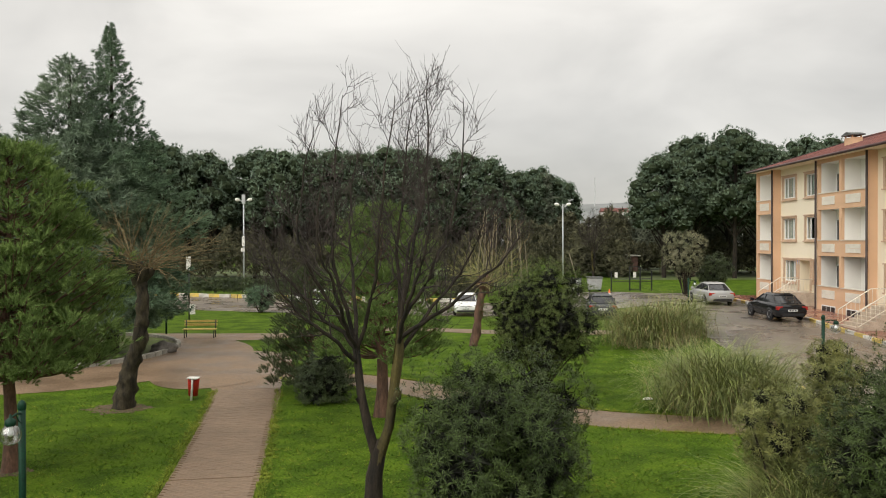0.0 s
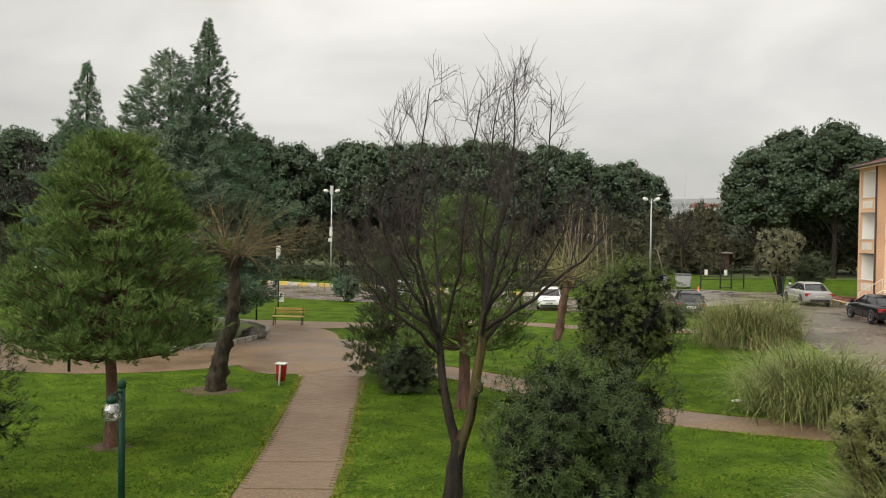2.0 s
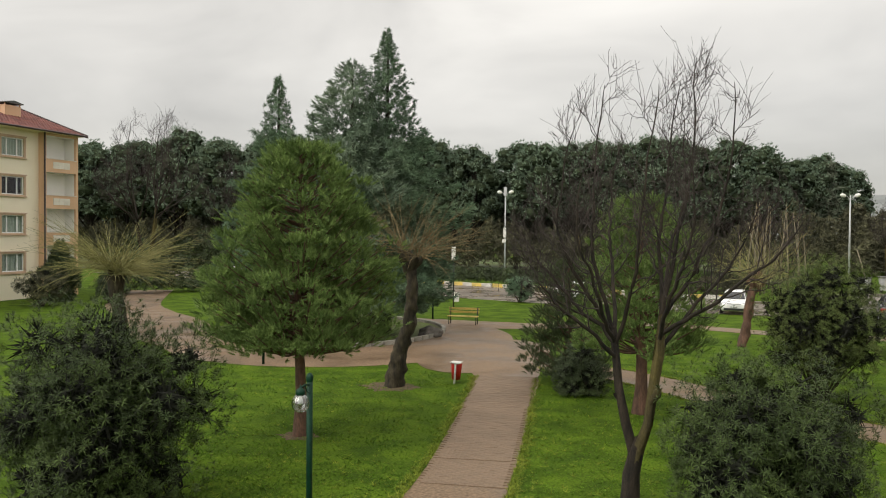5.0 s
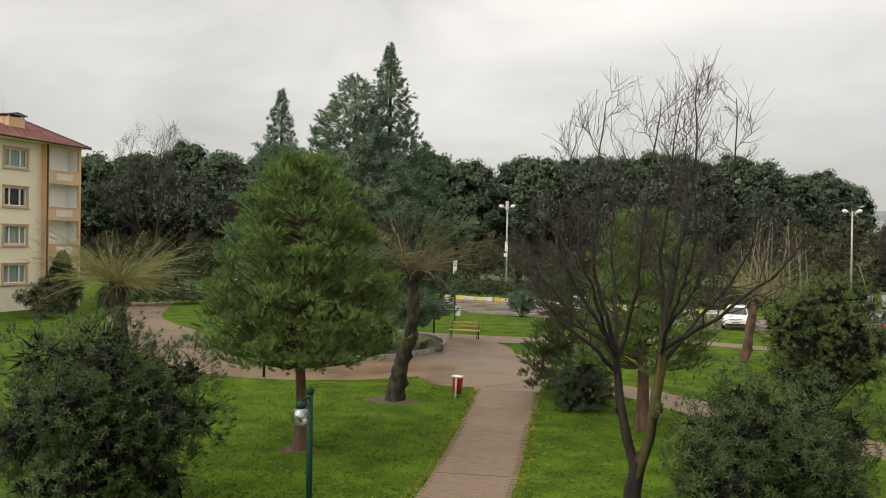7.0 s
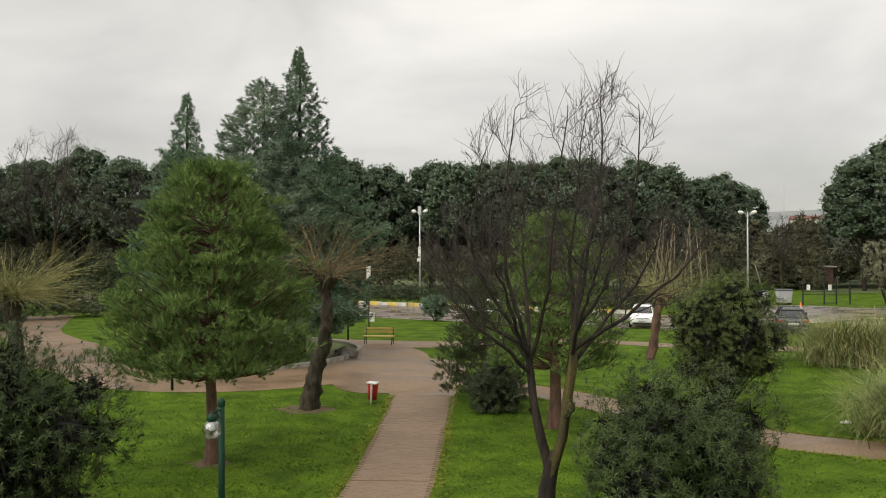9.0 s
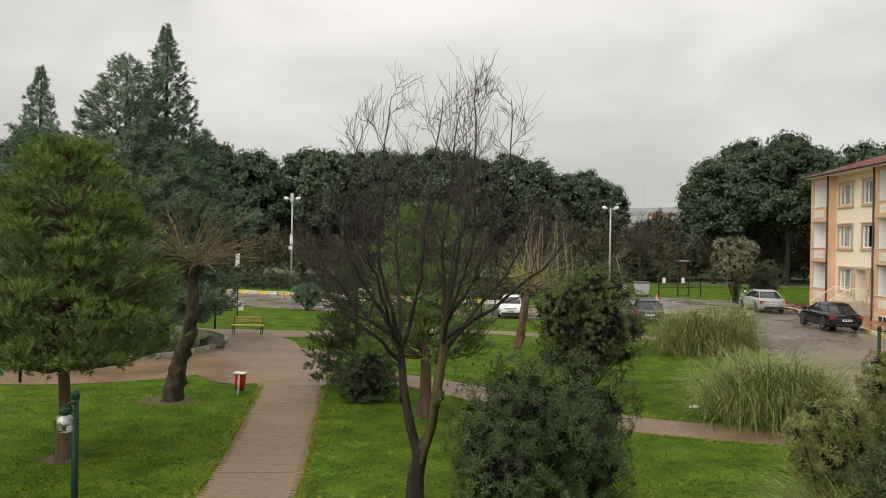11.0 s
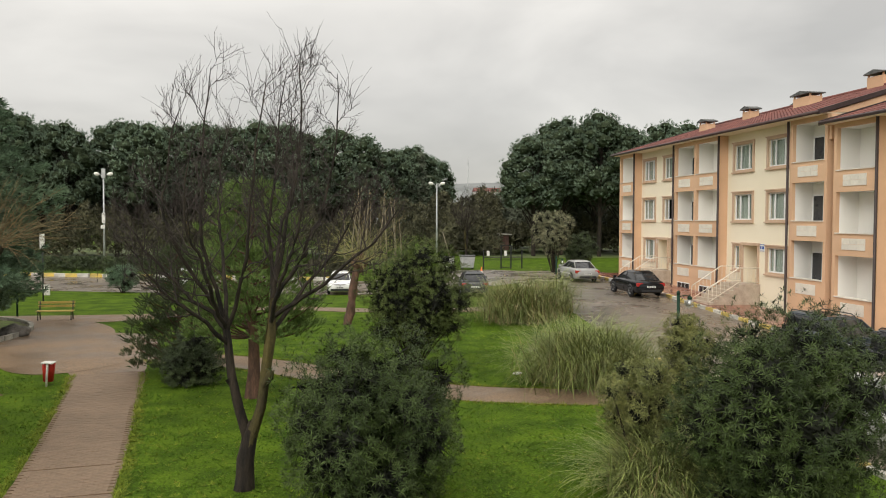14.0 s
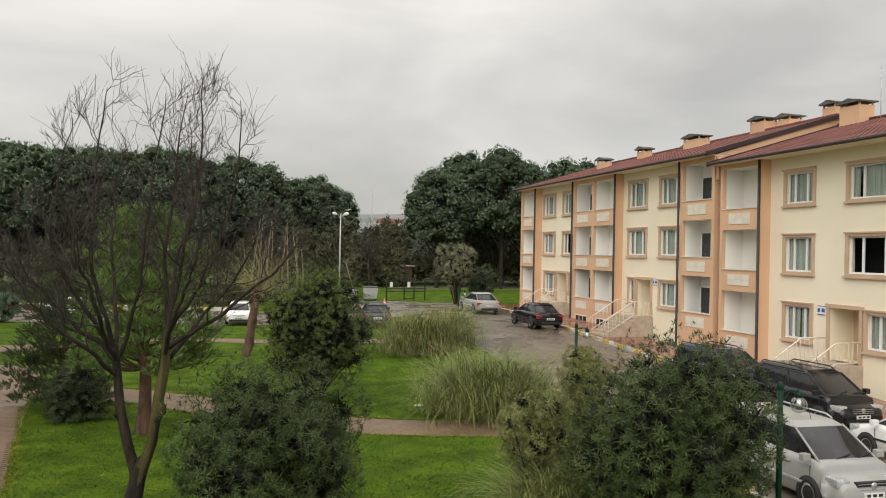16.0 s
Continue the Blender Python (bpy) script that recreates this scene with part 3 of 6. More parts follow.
def roof(house, X, o, y0, y1, eave, ridge_x, slope=0.225):
    """A low tiled roof, its front slope in rolled tiles, with a ridge and dark gutter and verges."""
    run = abs(ridge_x - X)
    ny, nx = int((y1 - y0) / 0.075), int(run / 0.36)
    V, F = [], []
    for i in range(nx + 1):
        for s in (0, 1):
            for j in range(ny + 1):
                y = y0 + (y1 - y0) * j / ny
                d = run * i / nx
                V.append((X - o * d, y, eave + slope * d + 0.03 * math.sin(j * 1.57) + (0.035 if s else 0.0) + 0.012 * noise.noise((d * 2, y * 2, 0))))
    m = ny + 1
    for r in range(2 * nx + 1):
        for j in range(ny):
            F.append((r * m + j, (r + 1) * m + j, (r + 1) * m + j + 1, r * m + j + 1))
    mesh_np("roof", V, F, ROOF, house, "weathered red clay roof tiles")
    top = eave + slope * run
    bm = bmesh.new()
    xe, xb = X - o * 0.55, ridge_x - o * run
    v = [bm.verts.new(p) for p in ((xe, y0, eave - 0.02), (ridge_x, y0, top - 0.12), (xb, y0, eave - 0.12), (xe, y1, eave - 0.02), (ridge_x, y1, top - 0.12), (xb, y1, eave - 0.12), (ridge_x, y0, top + 0.02), (ridge_x, y1, top + 0.02), (xb, y0, eave), (xb, y1, eave))]
    for f in ((0, 1, 2), (5, 4, 3), (0, 2, 5, 3), (6, 7, 9, 8), (1, 6, 8, 2), (4, 5, 9, 7)):
        bm.faces.new([v[i] for i in f])
    part("roof_body", bm, ORANGE, house, "orange gable end under the roof")
    tube("gutter", [(X + o * 0.06, y0, eave - 0.03), (X + o * 0.06, y1, eave - 0.03)], 0.08, GUTTER, house, "dark brown gutter")
    for y in (y0, y1):
        bm = bmesh.new()
        for sx, (xa, xc) in enumerate(((X + o * 0.05, ridge_x), (xb - o * 0.05, ridge_x))):
            for w, h0, h1 in ((0.1, -0.14, 0.09),):
                q = [bm.verts.new((x, y + s * w, z + h)) for s in (-1, 1) for x, z in ((xa, eave), (xc, top)) for h in (h0, h1)]
                for f in ((0, 1, 3, 2), (4, 6, 7, 5), (1, 5, 7, 3), (0, 2, 6, 4), (0, 4, 5, 1), (2, 3, 7, 6)):
                    bm.faces.new([q[i] for i in f])
        part("verge", bm, DARK_METAL, house, "dark metal verge flashing")
    tube("ridge", [(ridge_x, y0, top + 0.06), (ridge_x, y1, top + 0.06)], 0.1, ROOF, house, "red ridge tiles")


def chimney(house, x, y, z0, z1, wx, wy):
    c = box("chimney", (x - wx / 2, y - wy / 2, z0), (x + wx / 2, y + wy / 2, z1), ORANGE, house, "orange rendered chimney")
    for sx in (-1, 1):
        for sy in (-1, 1):
            box("cap_post", (x + sx * (wx / 2 - 0.1), y + sy * (wy / 2 - 0.1), z1 - 0.002), (x + sx * (wx / 2 - 0.02), y + sy * (wy / 2 - 0.02), z1 + 0.14), ORANGE, c)
    bm = bmesh.new()
    a, b, h = wx / 2 + 0.14, wy / 2 + 0.14, z1 + 0.14
    v = [bm.verts.new(p) for p in ((x - a, y - b, h), (x + a, y - b, h), (x + a, y + b, h), (x - a, y + b, h), (x - a, y, h + 0.24), (x + a, y, h + 0.24),
                                   (x - a, y - b, h + 0.07), (x + a, y - b, h + 0.07), (x + a, y + b, h + 0.07), (x - a, y + b, h + 0.07))]
    for f in ((3, 2, 1, 0), (0, 1, 7, 6), (2, 3, 9, 8), (6, 7, 5, 4), (8, 9, 4, 5), (1, 2, 8, 5, 7), (3, 0, 6, 4, 9)):
        bm.faces.new([v[i] for i in f])
    part("cap", bm, SLATE, c, "grey sheet-metal chimney cap")


def downpipe(house, X, o, y, z0, z1):
    tube("downpipe", [(X + o * 0.09, y, z1), (X + o * 0.09, y, z0 + 0.25), (X + o * 0.16, y, z0 + 0.1)], 0.065, DARK_METAL, house, "dark brown rainwater pipe", 8)


DARK_GLASS = mat("dark_door_glass", (0.03, 0.032, 0.035), (0.02, 0.02, 0.022), 0.08, 1, 5, 0, spec=0.6)


def number_plate(house, X, o, y, z):
    p = box("house_sign", (X + o * 0.004, y - 0.24, z - 0.2), (X + o * 0.03, y + 0.24, z + 0.2), PVC, house, "small white enamel sign", 0.02)
    boxes("sign_bars", [((X + o * 0.031, y - 0.2, z - 0.08), (X + o * 0.034, y - 0.02, z + 0.08)), ((X + o * 0.031, y + 0.06, z - 0.08), (X + o * 0.034, y + 0.2, z + 0.08))], SIGN_BLUE, p, "blue bars")
    for e in (-0.19, 0.16):
        boxes("sign_edge", [((X + o * 0.031, y - 0.21, z + e), (X + o * 0.034, y + 0.21, z + e + 0.03))], SIGN_BLUE, p)


SIGN_BLUE = mat("sign_blue", (0.05, 0.12, 0.42), (0.04, 0.10, 0.36), 0.5, 5, 20, 0)


def window_wall(house, X, o, y0, y1, zb, eave, wins, rooms=True):
    """The set-back wall with its openings; wins are (y0, y1, z0, z1, kind)."""
    bm = bmesh.new()
    t = 0.17
    cells(bm, y0, y1, zb, eave, [(w[0] + t - 0.01, w[1] - t + 0.01, (w[2] + t - 0.01) if w[4] != "door" else w[2], w[3] - t + 0.01) for w in wins], X, X - o * 0.3)
    part("wall", bm, CREAM, house, "cream rendered wall")
    for w in wins:
        if w[4] == "door":
            front_door(house, X, o, w[0], w[1], w[2], w[3])
        else:
            window(house, X, o, *w[:4], panes=w[5] if len(w) > 5 else 3, curtain=w[4] == "curtain")


def east_flats():
    house = empty("apartment_building", (24, 47, 0), "three-storey cream and orange apartment building with balconies", "building")
    H = house
    H.location = (0, 0, 0)
    X, XW, o = 23.55, 24.1, -1
    r1, c1, e1 = (2.33, 5.17, 8.07), (4.22, 7.08, 9.98), 10.2
    r2, c2, e2 = (1.71, 4.62, 7.49), (3.62, 6.52, 9.44), 9.65
    loggia_block(H, X, o, [(57.25, 59.85)], 0.3, r1, c1, e1, 1.6, [False])
    loggia_block(H, X, o, [(44.55, 47.25), (47.55, 50.15)], 0.2, r1, c1, e1, 1.6, [False, True])
    loggia_block(H, X, o, [(34.4, 36.95)], 0.0, r1, c1, e1, 1.6, [True])
    loggia_block(H, X + 0.01, o, [(30.95, 33.5)], -0.2, r2, c2, e2, 1.6, [False])
    up1 = [(7.93, 9.72), (5.08, 6.88)]
    wins = []
    for z0, z1 in up1:
        wins += [(54.4, 56.75, z0, z1, "curtain"), (50.95, 53.25, z0, z1, "curtain" if z0 > 7 else "dark")]
    wins += [(54.3, 56.5, 2.2, 3.97, "curtain"), (52.25, 54.15, 1.75, 4.0, "door"), (51.0, 52.1, 2.3, 3.97, "curtain", 1)]
    window_wall(H, XW, o, 50.37, 57.03, 0.2, e1, wins)
    wins = []
    for z0, z1 in up1:
        wins += [(41.4, 43.7, z0, z1, "curtain"), (37.9, 40.15, z0, z1, "curtain")]
    wins += [(42.65, 43.6, 2.25, 3.92, "curtain", 1), (40.75, 42.55, 1.7, 3.96, "door"), (37.9, 40.1, 2.25, 3.9, "curtain")]
    window_wall(H, XW, o, 37.17, 44.33, 0.0, e1, wins)
    wins = []
    for z0, z1, k in ((7.43, 9.1, "curtain"), (4.48, 6.3, "dark")):
        wins += [(27.88, 29.84, z0, z1, "curtain"), (23.5, 26.2, z0, z1, k), (19.0, 21.6, z0, z1, "curtain")]
    wins += [(27.92, 29.8, 1.6, 3.35, "curtain"), (25.25, 27.12, 1.1, 3.4, "door"), (22.9, 25.19, 1.6, 3.3, "curtain")]
    window_wall(H, XW, o, 12.0, 30.73, -0.3, e2, wins)
    for y, z in ((54.2, 3.75), (40.45, 3.72), (27.45, 3.1)):
        number_plate(H, XW, o, y, z)
    # closing walls, floors between the storeys and the far end
    boxes("end_wall", [((23.73, 60.07, 0.2), (35.5, 60.3, e1)), ((24.4, 11.8, -0.3), (35.5, 12.0, e2)), ((35.3, 12.0, -0.3), (35.5, 60.07, e2))], ORANGE, H, "orange end wall")
    # near-black backing sheet paints the darkness of the unlit rooms
    boxes("room_backing", [((25.6, 12.0, 0), (25.7, 60.0, 9.5))], ROOM_SHADE, H, "near-black sheet standing for the unlit rooms behind the windows")
    boxes("soffit", [((X - 0.42, 34.15, e1), (24.4, 60.3, e1 + 0.08)), ((X - 0.42, 11.8, e2), (24.4, 34.1, e2 + 0.08))], CREAM, H, "cream boxed eaves")
    box("step_wall", (23.6, 33.95, 9.0), (30.4, 34.14, e1 - 0.05), ORANGE, H, "orange wall at the roof step")
    roof(H, X - 0.5, o, 34.1, 60.5, e1 + 0.1, 30.7, 0.30)
    roof(H, X - 0.5, o, 11.6, 34.0, e2 + 0.1, 30.7, 0.30)
    for y, z in ((57.03, 0.8), (50.35, 0.75), (44.28, 0.6), (37.22, 0.35)):
        downpipe(H, X, o, y, z, e1 - 0.02)
    downpipe(H, X, o, 30.72, 0.15, e2 - 0.02)
    for y0, y1, z0, z1 in ((44.3, 50.3, 0.0, 1.05), (30.75, 37.1, -0.1, 0.6)):
        boxes("plinth", [((X - 0.03, y0, z0), (X - 0.003, y1, z1))], ORANGE, H, "slightly proud orange plinth")
    for y0, y1 in ((47.9, 49.6), (44.9, 46.6)):
        w = boxes("basement_window", [((X - 0.034, y0, 0.72), (X - 0.05, y1, 0.78)), ((X - 0.034, y0, 1.14), (X - 0.05, y1, 1.2))] + [((X - 0.034, y0 + k * (y1 - y0) / 3 - 0.02, 0.78), (X - 0.05, y0 + k * (y1 - y0) / 3 + 0.02, 1.14)) for k in range(4)], PVC, H, "low barred basement window")
        box("basement_glass", (X - 0.032, y0, 0.74), (X - 0.038, y1, 1.18), DARK_GLASS, w, "dark basement glass")
    stairs(H, XW, o, 51.9, 54.3, 1.75, 0.78)
    stairs(H, XW, o, 40.6, 42.7, 1.7, 0.55)
    stairs(H, XW, o, 25.2, 27.2, 1.1, 0.12)
    for x, y, z1, wx, wy in ((27.4, 53.4, 12.15, 0.7, 1.0), (29.1, 50.6, 12.7, 0.7, 0.9), (32.0, 49.2, 12.9, 0.7, 1.3), (29.2, 44.4, 12.75, 0.8, 1.7), (31.0, 40.3, 13.35, 0.9, 1.3), (31.8, 39.0, 13.35, 0.9, 1.0), (30.5, 32.6, 12.95, 0.9, 1.3), (31.3, 34.9, 13.35, 0.9, 0.9)):
        chimney(H, x, y, 10.6, z1 - 0.14, wx, wy)
    tube("aerial", [(30.4, 31.0, 11.2), (30.4, 31.0, 14.6)], 0.02, GALV, H, "thin roof aerial", 6)


def west_flats():
    H = empty("apartment_building", (0, 0, 0), "four-storey cream and orange block of flats beyond the trees", "building")
    X, XW, o, e = -48.2, -48.75, 1, 12.62
    rails, ceils = (2.1, 4.98, 7.84, 10.65), (4.0, 6.83, 9.64, 12.45)
    loggia_block(H, X, o, [(48.55, 51.55)], -0.1, rails, ceils, e, 1.6, [False])
    wins = []
    for z0 in (10.45, 7.6, 4.75, 1.9):
        wins += [(44.75, 47.1, z0, z0 + 1.68, "curtain" if z0 != 7.6 else "dark"), (40.9, 43.2, z0, z0 + 1.68, "curtain")]
    window_wall(H, XW, o, 28.0, 48.33, -0.1, e, wins)
    boxes("end_wall", [((X - 0.2, 51.77, -0.1), (X - 12, 52.0, e)), ((XW - 0.3, 27.8, -0.1), (X - 12, 28.0, e)), ((X - 12, 28.0, -0.1), (X - 11.8, 51.77, e))], ORANGE, H, "orange end wall")
    # one added dark sheet in place of rooms and their shade
    box("room_backing", (X - 2.2, 28.0, 0), (X - 2.3, 51.7, 12.2), ROOM_SHADE, H, "near-black sheet standing for the unlit rooms behind the windows")
    box("soffit", (X + 0.42, 27.8, e), (XW - 0.3, 52.0, e + 0.08), CREAM, H, "cream boxed eaves")
    roof(H, X + 0.5, o, 27.6, 52.2, e + 0.1, X - 6.6, 0.36)
    downpipe(H, X, o, 48.3, 0.0, e - 0.02)
    chimney(H, X - 3.4, 48.2, 13.0, 14.75, 1.0, 1.5)
    tube("aerial", [(X - 3.4, 47.4, 13.0), (X - 3.4, 47.4, 16.2)], 0.02, GALV, H, "thin roof aerial", 6)


east_flats()
west_flats()


# ---- trees and shrubs ----
def tri_leaves(n, length, width, spread, rng, lift=0.0):
    """A tuft of n slim leaves from one point, as triangles."""
    V, F = [], []
    for k in range(n):
        a = 2 * math.pi * (k + rng.uniform(-0.3, 0.3)) / n
        e = rng.uniform(*spread)
        d = np.array([math.cos(a) * math.cos(e), math.sin(a) * math.cos(e), math.sin(e)])
        s = np.array([-math.sin(a), math.cos(a), 0]) * width / 2
        b = np.array([0, 0, lift * rng.uniform(0, 1)])
        L = length * rng.uniform(0.75, 1.15)
        i = len(V)
        V += [b + d * 0.1 * L - s, b + d * 0.1 * L + s, b + d * L]
        F.append((i, i + 1, i + 2))
    return np.array(V), np.array(F)


def bent_leaves(n, length, width, spread, rng):
    """A rosette of lance-shaped leaves that arch over; quads folded at the middle."""
    V, F = [], []
    for k in range(n):
        a = 2.4 * k + rng.uniform(-0.3, 0.3)
        e = spread[0] + (spread[1] - spread[0]) * k / n + rng.uniform(-0.15, 0.15)
        L = length * rng.uniform(0.7, 1.15)
        out, s = np.array([math.cos(a), math.sin(a), 0]), np.array([-math.sin(a), math.cos(a), 0])
        p0 = np.zeros(3)
        p1 = out * math.cos(e) * L * 0.5 + np.array([0, 0, math.sin(e) * L * 0.5])
        p2 = p1 + out * math.cos(e - 0.5) * L * 0.5 + np.array([0, 0, math.sin(e - 0.5) * L * 0.5])
        i = len(V)
        V += [p0, p1 - s * width / 2, p2, p1 + s * width / 2]
        F.append((i, i + 1, i + 2, i + 3))
    return np.array(V), np.array(F)


def curve(a, b, c, n):
    t = np.linspace(0, 1, n)[:, None]
    a, b, c = (np.asarray(v, float) for v in (a, b, c))
    return a * (1 - t) ** 2 + 2 * b * t * (1 - t) + c * t * t


def shell_points(n, rng, inner=0.55):
    """Points in a unit ball, most of them near its skin."""
    d = rng.normal(size=(n, 3))
    d /= np.linalg.norm(d, axis=1)[:, None]
    return d * (inner + (1 - inner) * rng.random(n) ** 0.5)[:, None], d


def brush_shoot(n, length, needle, width, rng):
    """One pine shoot: needles set along a stem, pointing up and out."""
    V, F = [], []
    for k in range(n):
        a, e = 2.4 * k + rng.uniform(-0.3, 0.3), rng.uniform(0.28, 0.85)
        if k > n * 0.8:
            e *= 0.45
        b = np.array([0, 0, length * k / n])
        d = np.array([math.cos(a) * math.sin(e), math.sin(a) * math.sin(e), math.cos(e)])
        w = np.array([-math.sin(a), math.cos(a), 0]) * width / 2
        i = len(V)
        V += [b - w, b + w, b + d * needle * rng.uniform(0.8, 1.15)]
        F.append((i, i + 1, i + 2))
    return np.array(V), np.array(F)


EGG = ((0.0, 0.05, 0.14, 0.32, 0.49, 0.65, 0.80, 0.90, 0.96, 1.0), (0.64, 0.92, 1.0, 0.98, 0.85, 0.71, 0.55, 0.41, 0.29, 0.1))


def young_pine(name, at, height, crown, radius, seed, label, limbs_n=150, trunk=0.16, lean=(0, 0), needles=PINE, per=12):
    """A bushy young pine: trunk, whorled limbs, and clumps of upright needle shoots towards their ends."""
    rng = np.random.default_rng(seed)
    tree = empty(name, (*at, gz(*at)), label, "tree")
    z = np.linspace(0, height - 0.3, 9)
    off = np.stack([lean[0] * z / height + 0.05 * np.sin(z * 1.3), lean[1] * z / height + 0.05 * np.cos(z * 1.1) - 0.05, z], 1)
    v, f = tubes([(off, np.linspace(trunk, 0.03, 9) * (1 + 0.25 * (z < 0.2)))], 10)
    mesh_np("trunk", v, f, BARK_PINE, tree, "reddish-brown scaly trunk", True)
    limbs, P, D = [], [], []
    for k in range(limbs_n):
        u = (k + rng.random()) / limbs_n
        zc = crown + (height - crown) * u
        a = 2.4 * k + rng.uniform(-0.4, 0.4)
        r = radius * float(np.interp(u, *EGG)) * (0.93 + 0.16 * noise.noise((2 * math.cos(a), 2 * math.sin(a), zc + seed))) * rng.uniform(0.86, 1.04)
        base = np.array([lean[0] * zc / height, lean[1] * zc / height, max(crown * 0.85, zc - 0.42 * r - 0.1)])
        tip = np.array([base[0] + math.cos(a) * r, base[1] + math.sin(a) * r, zc + (0.05 if u > 0.12 else -0.18)])
        mid = (base + tip) / 2 + np.array([0, 0, -0.16 * r])
        limbs.append((curve(base, mid, tip, 6), np.linspace(0.036 * (1.15 - 0.6 * u), 0.008, 6)))
        nc = max(2, int(4.6 * r / radius + 0.5))
        tc = 1 - (np.arange(nc) + rng.random(nc) * 0.7) / max(3, nc) * (0.62 if u > 0.1 else 0.25)
        cc = base[None] * ((1 - tc) ** 2)[:, None] + 2 * mid[None] * (tc * (1 - tc))[:, None] + tip[None] * (tc * tc)[:, None]
        cc = cc + rng.normal(size=(nc, 3)) * np.array([0.2, 0.2, 0.1]) * (0.35 + 0.65 * r / radius)
        cc[:, 2] = np.minimum(cc[:, 2], height - 0.2)
        for c in cc:
            m = rng.integers(per, per * 2)
            p = rng.normal(size=(m, 3)) * np.array([0.13, 0.13, 0.05]) * rng.uniform(0.7, 1.3)
            P.append(c + p)
            D.append(p * 5.0 + np.array([math.cos(a) * 0.4, math.sin(a) * 0.4, 0.95]) + rng.normal(size=(m, 3)) * 0.15)
    v, f = tubes(limbs, 5)
    tagged(mesh_np("limb_frame", v, f, BARK_PINE, tree, "spreading whorled limbs", True), kind="stuff")
    P, D = np.concatenate(P), np.concatenate(D)
    tv, tf = brush_shoot(20, 0.15, 0.105, 0.015, rng)
    v, f = scatter(tv, tf, P, D, rng.uniform(0.75, 1.2, len(P)), rng)
    mesh_np("crown", v, f, needles, tree, "dense tufts of long green needles")
    return tree


def fir(name, at, height, radius, seed, material, label, thin=1.0, low=0.5, knee=0.5, sharp=0.9):
    """A tall narrow conifer with layered, drooping sprays and a ragged outline."""
    rng = np.random.default_rng(seed)
    tree = empty(name, (*at, gz(*at)), label, "tree")
    v, f = tubes([(np.array([(0, 0, 0), (0, 0, height * 0.5), (0.05, 0, height - 0.2)]), [0.3, 0.17, 0.02])], 10)
    mesh_np("trunk", v, f, BARK, tree, "dark straight trunk", True)
    P, D, S = [], [], []
    n = int(620 * thin)
    for k in range(n):
        u = (k + rng.random()) / n
        u = u ** 1.25
        z = low + (height - low) * (1 - (1 - u))
        a = 2.4 * k + rng.uniform(-0.5, 0.5)
        lump = 0.80 + 0.42 * noise.noise((2.6 * math.cos(a), 2.6 * math.sin(a), z * 0.8 + seed)) + rng.uniform(-0.22, 0.26)
        r = (radius * min(1, (1 - z / height) / knee) ** sharp * (1 - 0.12 * (1 - z / height)) + 0.08) * lump * (0.6 + 0.4 * min(1, z / 2.5))
        m = int(8 + 22 * r / radius)
        t = 1 - 0.7 * rng.random(m) ** 1.5
        dz = 0.10 * r * t - 0.62 * r * t * t + 0.42 * r * t ** 4
        side = rng.normal(size=m) * 0.17 * r * (1.2 - t)
        P.append(np.stack([math.cos(a) * r * t - math.sin(a) * side, math.sin(a) * r * t + math.cos(a) * side, z + dz + rng.normal(size=m) * 0.07], 1))
        D.append(np.stack([math.cos(a) + rng.normal(size=m) * 0.3, math.sin(a) + rng.normal(size=m) * 0.3, 0.35 + rng.normal(size=m) * 0.3], 1))
        S.append(np.full(m, 0.45 + 0.5 * r / radius) * rng.uniform(0.6, 1.3, m))
    P.append(np.stack([rng.normal(size=40) * 0.06, rng.normal(size=40) * 0.06, height - 0.15 - 1.3 * rng.random(40)], 1))
    D.append(np.tile([0, 0, 1.0], (40, 1)) + rng.normal(size=(40, 3)) * 0.4)
    S.append(np.full(40, 0.32))
    tv, tf = tri_leaves(10, 0.33, 0.042, (0.35, 1.4), rng, 0.2)
    v, f = scatter(tv, tf, np.concatenate(P), np.concatenate(D), np.concatenate(S), rng)
    mesh_np("crown", v, f, material, tree, "layered blue-green needle sprays")
    return tree


